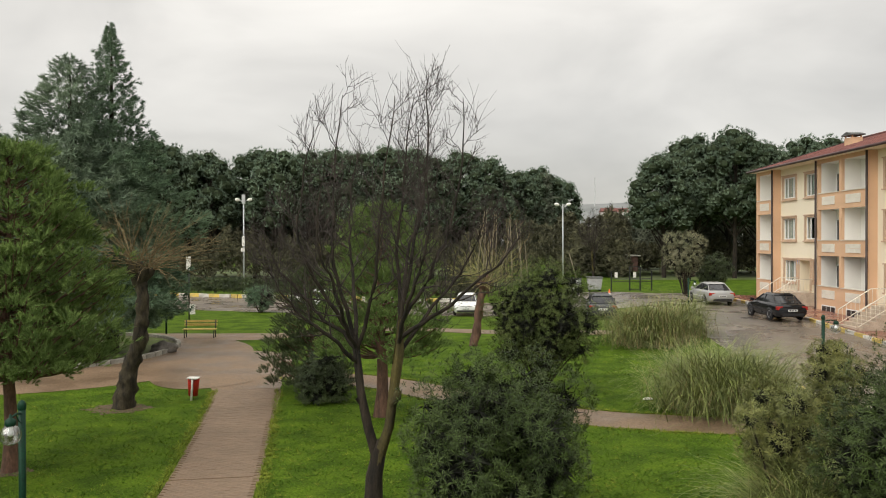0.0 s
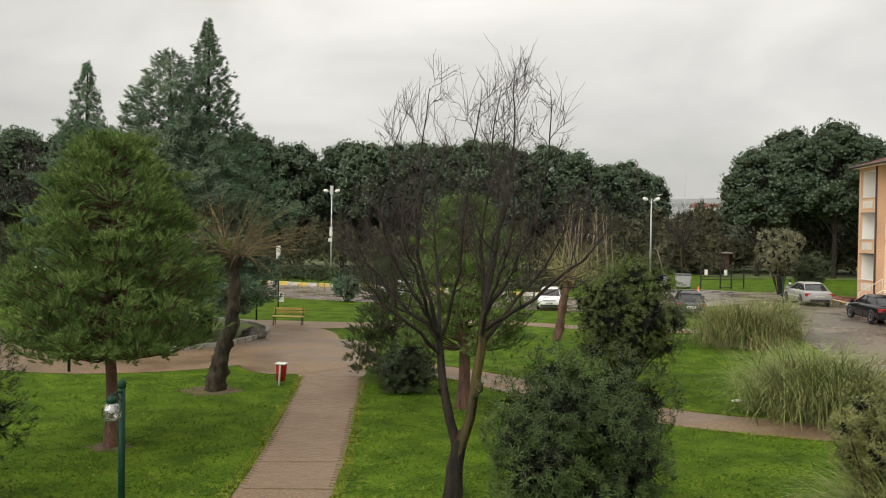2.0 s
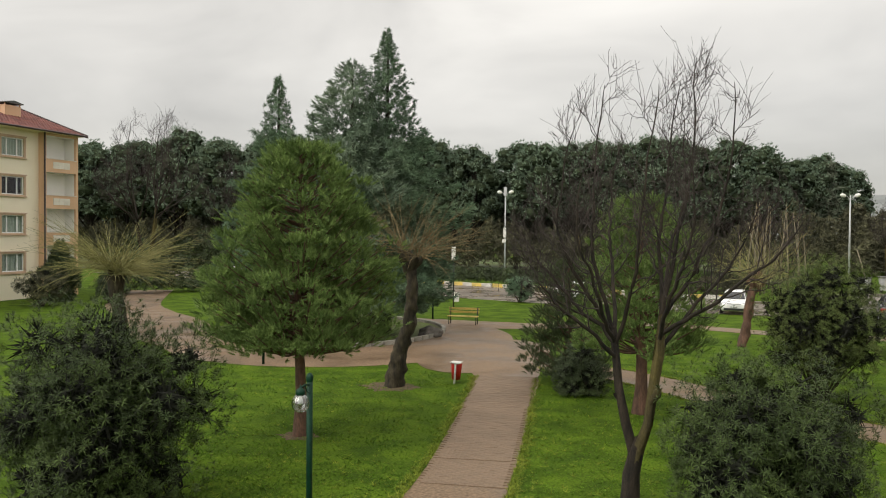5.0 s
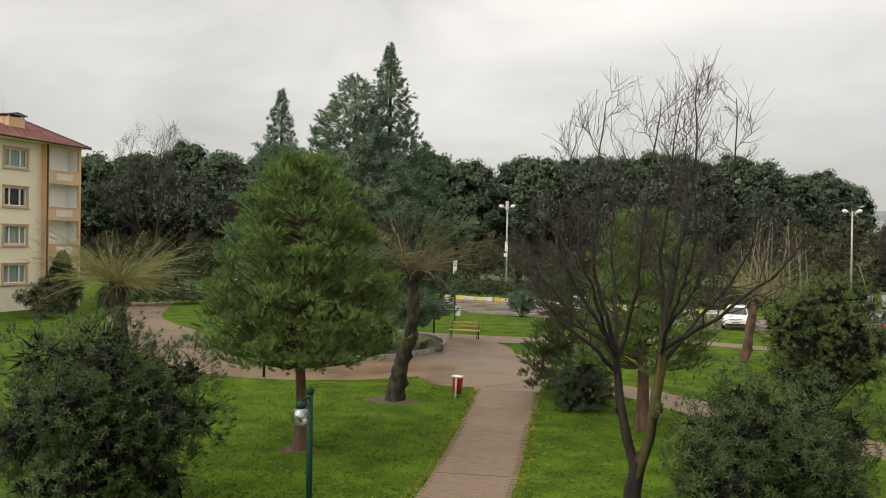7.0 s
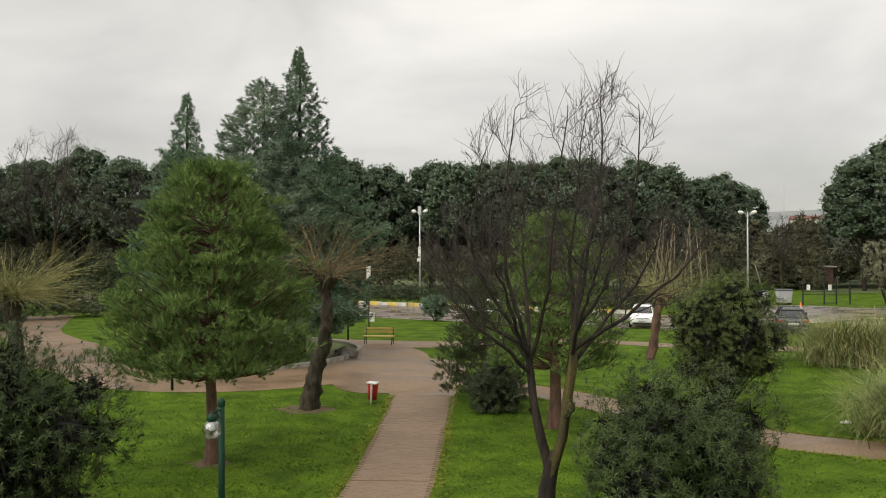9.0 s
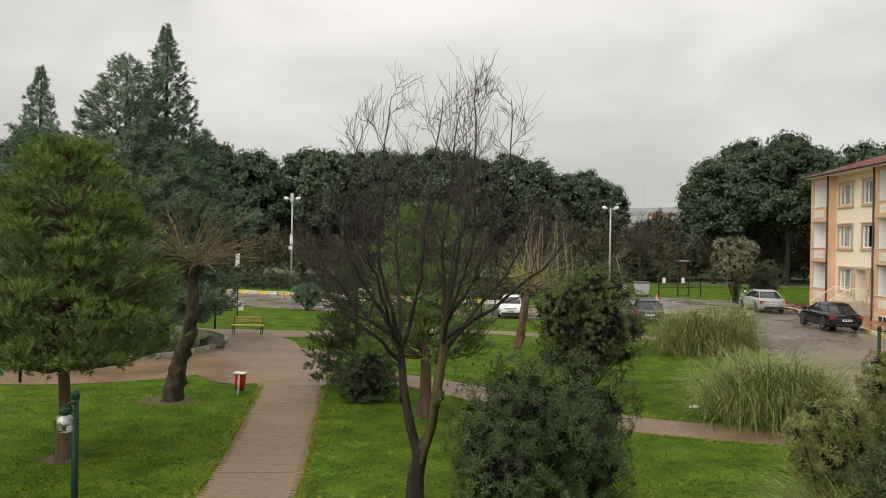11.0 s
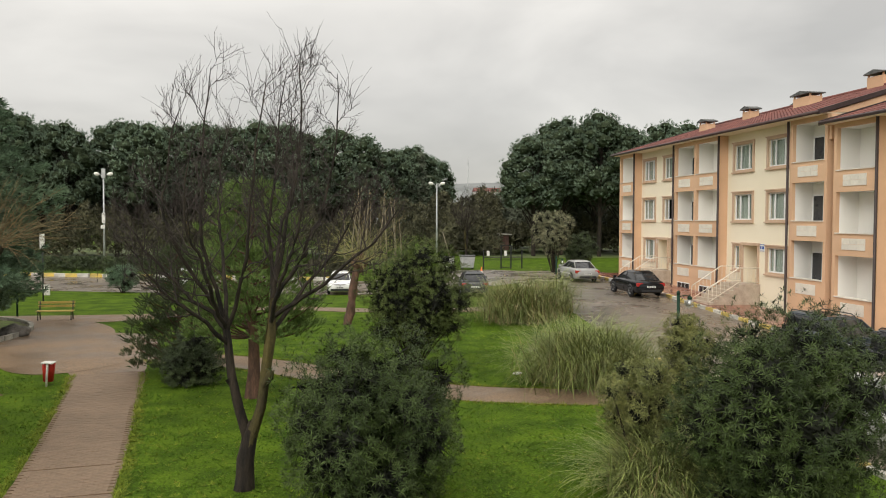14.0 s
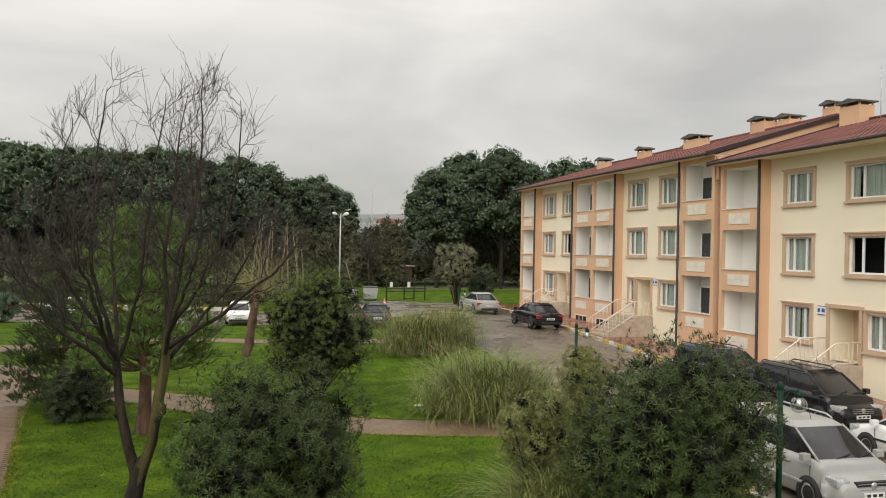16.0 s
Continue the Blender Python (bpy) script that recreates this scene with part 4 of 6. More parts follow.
def far_pine_parts(seed, height, low, rx, lumps):
    """Trunk and crown meshes of a tall stone pine: a dome of needle cushions on bare limbs."""
    rng = np.random.default_rng(seed)
    paths = [(np.array([(0, 0, -0.3), (0.2, 0.1, height * 0.4), (0.1, 0.3, height * 0.8)]), [0.3, 0.24, 0.1])]
    P, D, S, CV, CF = [], [], [], [], []
    zc = low + (height - low) * 0.42
    rows, cols = 5, 8
    ball = np.array([(math.sin(math.pi * (i + 0.5) / rows) * math.cos(2 * math.pi * j / cols), math.sin(math.pi * (i + 0.5) / rows) * math.sin(2 * math.pi * j / cols), math.cos(math.pi * (i + 0.5) / rows)) for i in range(rows) for j in range(cols)])
    quads = np.array([(i * cols + j, (i + 1) * cols + j, (i + 1) * cols + (j + 1) % cols, i * cols + (j + 1) % cols) for i in range(rows - 1) for j in range(cols)])
    for k in range(lumps):
        cz = 1 - 1.6 * (k + 0.5) / lumps
        a = 2.4 * k + rng.uniform(-0.4, 0.4)
        s = rng.uniform(0.75, 1.2) * rx * 0.26
        w = math.sqrt(1 - cz * cz) ** 0.8 * rng.uniform(0.72, 1.0)
        up = (height - zc - s * 0.6) if cz > 0 else (zc - low)
        c = np.array([math.cos(a) * (rx - s * 0.7) * w, math.sin(a) * (rx - s * 0.7) * w, zc + up * cz * rng.uniform(0.9, 1.0)])
        m = 40
        p, d = shell_points(m, rng, 0.8)
        p[:, 2] *= 0.72
        P.append(c + p * s)
        D.append(d * 0.8 + np.array([0, 0, 0.85]))
        S.append(rng.uniform(0.7, 1.25, m))
        # dark ball fills each cushion and paints its inner shade
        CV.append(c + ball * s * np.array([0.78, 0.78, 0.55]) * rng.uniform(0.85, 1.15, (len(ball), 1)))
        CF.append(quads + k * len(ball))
        if k % 2 == 0:
            paths.append((curve((0.15, 0.2, max(low * 0.75, c[2] - 4.0)), (c[0] * 0.6, c[1] * 0.6, c[2] - 1.9), c, 4), [0.10, 0.075, 0.05, 0.02]))
    tv, tf = tri_leaves(7, 0.40, 0.085, (0.3, 1.4), rng, 0.15)
    v, f = scatter(tv, tf, np.concatenate(P), np.concatenate(D), np.concatenate(S), rng)
    tv2, tf2 = tubes(paths, 6)
    tree = empty("stone_pine", (0, 0, 0), "tall dark green stone pine with a rounded crown", "tree", "far pine wood")
    mesh_np("trunk", tv2, tf2, BARK, tree, "dark bare trunk and limbs", True)
    mesh_np("crown", v, f, PINE_FAR, tree, "dark cushions of needles")
    tagged(mesh_np("crown_shade_core", np.concatenate(CV), np.concatenate(CF), CROWN_SHADE, tree, "dark cores that paint the shade between the needle tufts"), kind="stuff")
    return tree


def oleander(name, at, height, rx, ry, seed, label, rosettes=1250, base=0.25, leaf=OLEANDER, lumps=22, size=0.145):
    """A big evergreen shrub: stems, and rosettes of long slim leaves over uneven lumps."""
    rng = np.random.default_rng(seed)
    bush = empty(name, (*at, gz(*at)), label, "shrub")
    C, P, D, stems = [], [], [], []
    hz = (height - base) / 2
    small = min(rx, ry, hz)
    for k in range(lumps):
        a = 2.4 * k + rng.uniform(-0.3, 0.3)
        cz = 1 - 2 * (k + 0.5) / lumps
        q = rng.uniform(0.5, 1.0)
        w = math.sqrt(1 - cz * cz) * q
        s = rng.uniform(0.30, 0.46) * small
        C.append(((math.cos(a) * (rx - s * 0.8) * w, math.sin(a) * (ry - s * 0.8) * w, base + hz + cz * q * (hz - s * 0.7)), s))
    C.append(((0, 0, base + hz), 0.6 * small))
    for c, s in C:
        stems.append((curve((c[0] * 0.12, c[1] * 0.12, 0), (c[0] * 0.5, c[1] * 0.5, c[2] * 0.6), c, 6), np.linspace(0.035, 0.012, 6)))
    n = rosettes // len(C)
    for c, s in C:
        p, d = shell_points(n, rng, 0.72)
        p[:, 2] *= 1.05
        q = np.array(c) + p * s
        q[:, 2] = np.maximum(q[:, 2], 0.15)
        P.append(q)
        out = np.array([c[0] / rx, c[1] / ry, 0.25])
        D.append(d * 0.9 + out * 0.5 + np.array([0, 0, 0.55]) + rng.normal(size=(n, 3)) * 0.2)
    k = len(C) * 3 if rosettes > 2000 else 1     # single shoots that stand out of the outline
    up = rng.uniform(0, 2 * math.pi, k)
    rr = np.sqrt(rng.random(k)) * 0.85
    P.append(np.stack([np.cos(up) * rr * rx, np.sin(up) * rr * ry, base + hz + (hz + 0.02) * np.sqrt(np.maximum(0, 1 - rr ** 2)) * rng.uniform(0.84, 1.03, k)], 1))
    D.append(np.stack([np.cos(up) * rr * 0.5, np.sin(up) * rr * 0.5, np.ones(k)], 1))
    v, f = tubes(stems, 6)
    tagged(mesh_np("stem_frame", v, f, BARK, bush, "brown stems", True), kind="stuff")
    tv, tf = bent_leaves(14, size, size * 0.115, (-0.25, 1.35), rng)
    P, D = np.concatenate(P), np.concatenate(D)
    v, f = scatter(tv, tf, P, D, rng.uniform(0.75, 1.25, len(P)), rng)
    tagged(mesh_np("foliage", v, f, leaf, bush, "rosettes of long dark leathery leaves"), kind="stuff")
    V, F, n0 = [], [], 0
    for c, s in C:      # near-black tufts that paint the shade inside each lump
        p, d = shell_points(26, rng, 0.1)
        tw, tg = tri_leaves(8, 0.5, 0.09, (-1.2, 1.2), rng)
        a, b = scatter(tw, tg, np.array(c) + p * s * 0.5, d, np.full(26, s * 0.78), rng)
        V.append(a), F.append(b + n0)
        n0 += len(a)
    tagged(mesh_np("shade_core", np.concatenate(V), np.concatenate(F), OLEANDER_CORE, bush, "near-black inner tufts with the bush's shade put into their colour"), kind="stuff")
    return bush


def blades(name, at, n, length, spread, seed, material, parent, droop=1.0, width=0.012, upright=0.35):
    """Long arching grass blades from one clump."""
    rng = np.random.default_rng(seed)
    seg = 6
    a = rng.uniform(0, 2 * math.pi, n)
    L = length * rng.uniform(0.6, 1.1, n)
    e = np.clip(rng.normal(1.15, upright, n), 0.25, 1.5)
    base = np.stack([rng.normal(size=n) * spread * 0.38, rng.normal(size=n) * spread * 0.38, np.zeros(n)], 1)
    out, side = np.stack([np.cos(a), np.sin(a), a * 0], 1), np.stack([-np.sin(a), np.cos(a), a * 0], 1)
    V = []
    p = base.copy()
    for k in range(seg + 1):
        w = width * (1 - k / seg) ** 0.6 + 0.001
        V += [p - side * w, p + side * w]
        ang = e - droop * (k / seg) ** 1.3 * rng.uniform(1.3, 2.3, n)
        p = p + (out * np.cos(ang)[:, None] + np.array([0, 0, 1.0]) * np.sin(ang)[:, None]) * (L / seg)[:, None]
        p[:, 2] = np.maximum(p[:, 2], 0.02)
    V = np.stack(V, 1)
    m = 2 * (seg + 1)
    F = np.array([(2 * k, 2 * k + 1, 2 * k + 3, 2 * k + 2) for k in range(seg)])
    F = (F[None] + (np.arange(n) * m)[:, None, None]).reshape(-1, 4)
    return mesh_np(name, V.reshape(-1, 3), F, material, parent)


def pampas(at, radius, height, n, seed, label, dry=0.12):
    g = empty("pampas_grass", (*at, gz(*at)), label, "ornamental grass", "pampas clumps")
    blades("blade_tuft", at, n, height * 1.35, radius * 0.75, seed, PAMPAS, g, 1.0, 0.010, 0.3)
    blades("dry_blade_tuft", at, int(n * dry), height * 1.2, radius * 0.8, seed + 1, PAMPAS_DRY, g, 1.1, 0.010, 0.35)
    if dry > 0.25:
        blades("dry_stalk_tuft", at, 160, height * 1.15, radius * 0.8, seed + 2, PAMPAS_DRY, g, 0.25, 0.012, 0.15)
    return g


def bare_tree():
    """The leafless two-stemmed tree: stems, arching limbs and fine upright twigs."""
    rng = np.random.default_rng(5)
    tree = empty("bare_tree", (-1.35, 15.64, 0), "leafless dark tree with two stems and many fine upright twigs", "tree")
    A = lambda *p: np.array(p, float)
    fork = A(0.07, 0, 1.12)
    stems = [(np.array([(-0.05, 0, -0.1), (-0.02, 0, 0.25), (0.0, 0, 0.6), fork, (0.09, 0, 1.32)]), [0.22, 0.175, 0.16, 0.125, 0.03]),
             (np.array([(0.0, 0, 0.55), (0.0, 0.02, 1.05), (-0.13, 0.05, 1.55), (-0.26, 0.08, 2.2), (-0.34, 0.1, 2.9), (-0.40, 0.1, 3.35)]), [0.10, 0.105, 0.094, 0.085, 0.075, 0.066]),
             (np.array([(0.02, 0, 0.55), (0.12, -0.02, 1.05), (0.30, -0.05, 1.6), (0.38, -0.1, 2.3), (0.46, -0.1, 3.0), (0.52, -0.1, 3.7)]), [0.09, 0.09, 0.082, 0.074, 0.066, 0.058]),
             (np.array([(0.36, -0.08, 2.05), (0.44, -0.16, 2.2), (0.50, -0.2, 2.33)]), [0.08, 0.07, 0.055]),
             (np.array([(-0.24, 0.08, 2.0), (-0.34, 0.02, 2.12)]), [0.07, 0.05])]
    for name, which, bark, text in (("trunk", stems[:2] + stems[4:], BARK, "rough dark trunk forking low down"), ("stem", stems[2:4], BARK_LICHEN, "second stem patched with yellow-green lichen")):
        v, f = tubes(which, 12)
        mesh_np(name, v + 0.018 * rng.normal(size=v.shape), f, bark, tree, text, True)
    unit = lambda q: q / (np.linalg.norm(q) + 1e-9)
    leaders = [((-0.40, 0.1, 3.3), (-0.78, 0.0, 4.6), (-0.92, 0.2, 5.9), (-0.72, 0.3, 7.9)), ((-0.36, 0.1, 3.0), (-0.05, -0.3, 4.4), (0.1, -0.4, 5.9), (0.25, -0.3, 8.0)),
               ((0.52, -0.1, 3.65), (0.82, 0.1, 5.0), (1.12, 0.2, 6.6), (1.2, 0.1, 8.5)), ((-0.38, 0.1, 3.1), (-1.15, 0.3, 3.75), (-1.95, 0.3, 4.6), (-2.3, 0.2, 5.3)),
               ((0.49, -0.1, 3.3), (1.35, -0.3, 3.95), (2.2, -0.3, 4.7), (2.75, -0.2, 5.4)), ((0.52, -0.1, 3.6), (1.25, -0.4, 4.8), (1.75, -0.5, 6.1), (1.9, -0.4, 7.9)),
               ((-0.40, 0.1, 3.3), (-1.15, -0.3, 4.5), (-1.5, -0.4, 5.7), (-1.25, -0.3, 7.5)), ((0.5, -0.1, 3.5), (0.6, 1.0, 4.7), (0.75, 1.4, 6.0), (0.8, 1.2, 7.6)),
               ((-0.38, 0.1, 3.2), (-0.5, 1.1, 4.3), (-0.6, 1.6, 5.5), (-0.4, 1.5, 6.9)), ((0.48, -0.1, 3.2), (0.8, -1.0, 4.3), (1.1, -1.5, 5.4), (1.1, -1.4, 6.8)),
               ((-0.37, 0.1, 3.1), (-0.5, -1.0, 4.2), (-0.7, -1.5, 5.3), (-0.5, -1.5, 6.6)), ((0.46, -0.1, 3.0), (1.2, 0.7, 3.9), (1.9, 1.0, 4.9), (2.2, 0.9, 5.9)),
               ((-0.33, 0.1, 2.8), (-0.95, -0.6, 3.5), (-1.6, -0.9, 4.2), (-2.0, -0.9, 4.8)), ((0.5, -0.1, 3.4), (0.35, 0.3, 4.8), (0.55, 0.5, 6.3), (0.7, 0.4, 8.0))]
    limbs, subs, twigs = [], [], []

    def grow(pts, t, length, turn, lift, n, wob):
        """A shoot that leaves pts at t, held inside the tree's dome."""
        k = t * (len(pts) - 1)
        i = min(len(pts) - 2, int(k))
        p = pts[i] + (pts[i + 1] - pts[i]) * (k - i)
        tan = unit(pts[i + 1] - pts[i])
        d = rng.normal(size=3)
        d = unit(d - tan * d.dot(tan))
        way = unit(tan * math.cos(turn) + d * math.sin(turn))
        for _ in range(4):
            e = p + way * length + A(0, 0, lift * length)
            wide = float(np.interp(e[2], (3.4, 4.3, 5.4, 6.5, 7.6, 8.6, 9.2), (1.5, 2.6, 2.85, 2.2, 1.7, 1.1, 0.5)))
            if math.hypot(e[0] - 0.3, e[1] * 1.15) < wide:
                break
            length *= 0.72
        out = curve(p, p + way * length * 0.55, e, n)
        out[1:] += np.cumsum(rng.normal(size=(n - 1, 3)) * wob * length, 0)
        return out

    for way in leaders:
        pts = np.array(smooth_line3(way, 6))
        pts[2:] += np.cumsum(rng.normal(size=(len(pts) - 2, 3)) * 0.028, 0)
        limbs.append((pts, np.interp(np.linspace(0, 1, len(pts)), (0, 0.5, 1), (0.047, 0.027, 0.006))))
        for j in range(13):
            t = 0.22 + 0.77 * (j + rng.random()) / 13
            b = grow(pts, t, (1.55 - 0.95 * t) * rng.uniform(0.55, 1.1), rng.uniform(0.6, 1.05), 0.22, 8, 0.035)
            subs.append((b, np.linspace(0.016 * (1.25 - 0.85 * t), 0.0034, 8)))
            for h in range(5):
                c = grow(b, 0.2 + 0.78 * (h + rng.random()) / 5, rng.uniform(0.28, 0.72) * (1.2 - 0.4 * t), rng.uniform(0.5, 1.0), 0.25, 5, 0.045)
                subs.append((c, np.linspace(0.0055, 0.0024, 5)))
                for g in range(3):
                    q = grow(c, 0.15 + 0.84 * (g + rng.random()) / 3, rng.uniform(0.12, 0.36), rng.uniform(0.4, 1.0), 0.3, 4, 0.05)
                    twigs.append((q, np.linspace(0.0036, 0.002, 4)))
    for k in range(90):     # single upright shoots over the dome
        way = leaders[k % len(leaders)]
        p = A(*way[-1]) + rng.normal(size=3) * A(0.12, 0.12, 0.1) + A(0, 0, -0.55)
        L = rng.uniform(0.4, 1.05) * (1 if way[-1][2] > 7 else 0.6)
        twigs.append((curve(p, p + A(rng.normal() * 0.14, rng.normal() * 0.14, L * 0.45), p + A(rng.normal() * 0.24, rng.normal() * 0.22, L), 6), np.linspace(0.005, 0.0024, 6)))
    for limb in limbs:
        v, f = tubes([limb], 7)
        mesh_np("limb", v, f, BARK, tree, "", True)
    v, f = tubes(subs, 5)
    tagged(mesh_np("branch_work", v, f, TWIG, tree, "thin purplish-brown branches", True), kind="stuff")
    v, f = tubes(twigs, 3)
    tagged(mesh_np("twig_mass", v, f, TWIG, tree, "fine bare twigs"), kind="stuff")


def pollard(at, pts, rad, twig_len, n, seed, material, label, flat=0.35, knobs=9, bark=BARK_MOSS):
    """A cut-back tree: a thick knobbly trunk with a head that bears long thin shoots."""
    rng = np.random.default_rng(seed)
    tree = empty("pollard_tree", (*at, gz(*at)), label, "tree", "pollarded trees")
    line = np.array(smooth_line3(pts, 7))
    r = np.interp(np.linspace(0, 1, len(line)), np.linspace(0, 1, len(rad)), rad)
    v, f = tubes([(line, r)], 14)
    v = v + np.array([[noise.noise((p[0] * 5, p[1] * 5, p[2] * 4 + k)) for k in (0, 9, 18)] for p in v]) * 0.10
    mesh_np("trunk", v, f, bark, tree, "thick knobbly mossy trunk", True)
    head = line[-1]
    knob, tw = [], []
    for k in range(knobs):
        a = 2.4 * k
        q = head + np.array([math.cos(a) * rng.uniform(0.15, 0.5), math.sin(a) * rng.uniform(0.15, 0.5), rng.uniform(0.0, 0.55)])
        knob.append((curve(head - np.array([0, 0, 0.35]), (head + q) / 2 - np.array([0, 0, 0.12]), q, 5), [0.17, 0.15, 0.13, 0.14, 0.06]))
        for j in range(n // knobs):
            b = a + rng.normal() * 1.1
            e = rng.uniform(-0.2, 1.45 - flat * 0.9)
            L = twig_len * rng.uniform(0.45, 1.1)
            d = np.array([math.cos(b) * math.cos(e), math.sin(b) * math.cos(e), math.sin(e)])
            tp = curve(q, q + d * L * 0.55 + np.array([0, 0, 0.12 * L]), q + d * L + np.array([0, 0, rng.uniform(-0.25, 0.2) * L]), 6)
            tw.append((tp, np.linspace(0.011, 0.0035, 6)))
            for h in range(3):
                i = rng.integers(2, 5)
                d2 = d + rng.normal(size=3) * 0.5
                tw.append((curve(tp[i], tp[i] + d2 * 0.18, tp[i] + d2 * 0.36 + np.array([0, 0, 0.06]), 3), [0.006, 0.004, 0.003]))
    v, f = tubes(knob, 9)
    mesh_np("head", v, f, bark, tree, "swollen cut-back head", True)
    v, f = tubes(tw, 4)
    tagged(mesh_np("shoot_mass", v, f, material, tree, "long thin bare shoots"), kind="stuff")


def smooth_line3(pts, steps):
    P = [Vector(p) for p in ([pts[0]] + list(pts) + [pts[-1]])]
    out = []
    for i in range(1, len(P) - 2):
        for k in range(steps):
            t = k / steps
            a, b, c, d = P[i - 1], P[i], P[i + 1], P[i + 2]
            out.append(0.5 * (2 * b + (c - a) * t + (2 * a - 5 * b + 4 * c - d) * t * t + (3 * b - a - 3 * c + d) * t ** 3))
    return out + [P[-1]]


bare_tree()
young_pine("young_pine", (-9.84, 18.11), 7.45, 2.55, 2.6, 11, "bushy young pine with a reddish trunk on the lawn", 250)
young_pine("young_pine", (-1.85, 23.7), 6.35, 2.1, 2.1, 12, "slim young pine behind the bare tree", 115, 0.2)
young_pine("young_pine", (-4.6, 27.9), 4.3, 0.4, 1.6, 13, "low grey-green young pine beside the path", 80, 0.09, needles=PINE_GREY)
fir("blue_fir", (-15.4, 37.2), 15.2, 3.55, 21, FIR, "tall dark blue-green conifer in the kerbed island", 1.2, 1.6, 0.54, 1.02)
fir("blue_fir", (-16.6, 35.6), 13.45, 3.1, 22, FIR_PALE, "tall pale blue-green conifer beside the dark one", 1.0, 1.8, 0.34, 0.7)
fir("blue_fir", (-23.3, 40.2), 13.9, 3.3, 23, FIR, "narrow dark conifer behind the young pine", 0.8, 1.0, 0.62, 1.05)
oleander("oleander_bush", (0.93, 14.4), 3.4, 2.15, 1.75, 31, "large dark oleander bush with slim leaves", 4700, -0.5, lumps=32, size=0.13)
oleander("oleander_bush", (-10.7, 12.0), 4.1, 2.5, 2.2, 32, "very large dark oleander bush on the lawn", 5200, -0.6, lumps=36, size=0.13)
oleander("oleander_bush", (7.75, 12.3), 4.0, 2.05, 1.9, 33, "tall oleander bush beside the car park", 5200, -0.4, lumps=34, size=0.13)
oleander("evergreen_shrub", (3.35, 27.6), 4.55, 2.35, 2.0, 34, "dark rounded evergreen small tree", 5000, 0.3, EVERGREEN, 50, 0.115)
oleander("evergreen_shrub", (-3.85, 25.9), 2.0, 1.3, 1.1, 35, "low dark rounded evergreen bush", 1500, -0.7, HEDGE, 20, 0.12)
oleander("evergreen_shrub", (6.2, 14.6), 2.9, 1.0, 0.9, 36, "pale yellowish-green leafy shrub", 1100, 0.2, SHRUB_OLIVE, 14, 0.12)
pampas((8.75, 24.6), 2.6, 2.15, 4600, 41, "large arching green pampas grass clump")
pampas((10.0, 38.6), 2.6, 2.3, 3000, 42, "green pampas grass clump with brown stems", 0.3)
pampas((12.2, 40.8), 1.8, 2.3, 1200, 44, "pampas grass clump by the road")
pampas((6.3, 13.9), 1.3, 1.45, 1700, 43, "drooping yellow-green grass clump beneath the oleander", 0.12)
pollard((-10.06, 25.04), [(0, 0, -0.1), (0.12, 0, 0.7), (0.28, 0.05, 1.4), (0.52, 0.05, 2.1), (0.62, 0, 2.8), (0.64, 0, 3.6), (0.52, 0, 4.2)], [0.37, 0.29, 0.235, 0.225, 0.20, 0.18, 0.22], 2.5, 105, 51, TWIG_BROWN, "leaning mossy pollarded tree with thin bare shoots")
pollard((-28.2, 33.0), [(0, 0, -0.1), (0.1, 0, 0.8), (-0.1, 0, 1.8), (-0.2, 0, 2.9)], [0.36, 0.30, 0.32, 0.5], 4.1, 420, 52, TWIG_OLIVE, "pollarded willow with a mop of olive shoots", 0.8)
pollard((1.5, 39.7), [(0, 0, -0.1), (0.2, 0, 1.0), (0.35, 0, 2.2), (0.6, 0, 3.0)], [0.24, 0.2, 0.18, 0.2], 2.3, 130, 53, TWIG_OLIVE, "small pale-barked pollarded tree", 0.5, bark=BARK_PINE)

# the far pine wood
far_kinds = [far_pine_parts(60, 18.1, 5.2, 4.8, 58), far_pine_parts(61, 18.4, 5.8, 4.5, 56), far_pine_parts(62, 17.7, 4.9, 4.7, 58)]
places = []
random.seed(7)
for k in range(32):
    x = -98 + k * 3.75 + rnd(-1, 1)
    far = 106 + 0.10 * (x + 40) + (0.0 if x < 4 else (x - 4) * 0.9) + (4 if k % 2 else 0)
    h = 1.0 + 0.1 * min(1, max(0, (-38 - x) / 20)) if x < 0 else 1.0 - x * 0.0105
    places.append((x, far + rnd(-2, 2), h * rnd(0.95, 1.04)))
for k, (x, y, s) in enumerate(((27.0, 93, 0.84), (31.0, 95, 0.94), (34.5, 91, 0.95), (38.5, 94, 0.93), (42.5, 91, 0.90), (47, 95, 0.92), (32.5, 101, 0.92), (52, 90, 0.9), (37, 100, 0.95))):
    places.append((x - 1.3, y, s * 0.99))
for k, (x, y, s) in enumerate(places):
    m = pose(x, y, gz(x, y), 0, 0, rnd(0, 360)) @ Matrix.Diagonal((s * rnd(0.95, 1.15), s * rnd(0.95, 1.15), s, 1))
    if k < 3:
        far_kinds[k].matrix_basis = m
    else:
        t = copy_thing(far_kinds[k % 3], m)
        t.matrix_basis = m


# ---- vehicles ----
TYRE = mat("tyre_rubber", (0.02, 0.02, 0.021), (0.014, 0.014, 0.015), 0.85, 8, 60, 0.2)
RIM = mat("alloy_rim", (0.55, 0.56, 0.57), (0.45, 0.46, 0.47), 0.3, 4, 30, 0, metal=0.8)
PLASTIC = mat("black_plastic", (0.022, 0.022, 0.024), (0.015, 0.015, 0.016), 0.6, 6, 60, 0.1)
LAMP_GLASS = mat("headlamp_glass", (0.62, 0.64, 0.66), (0.42, 0.44, 0.46), 0.08, 9, 30, 0, spec=0.8, metal=0.4)
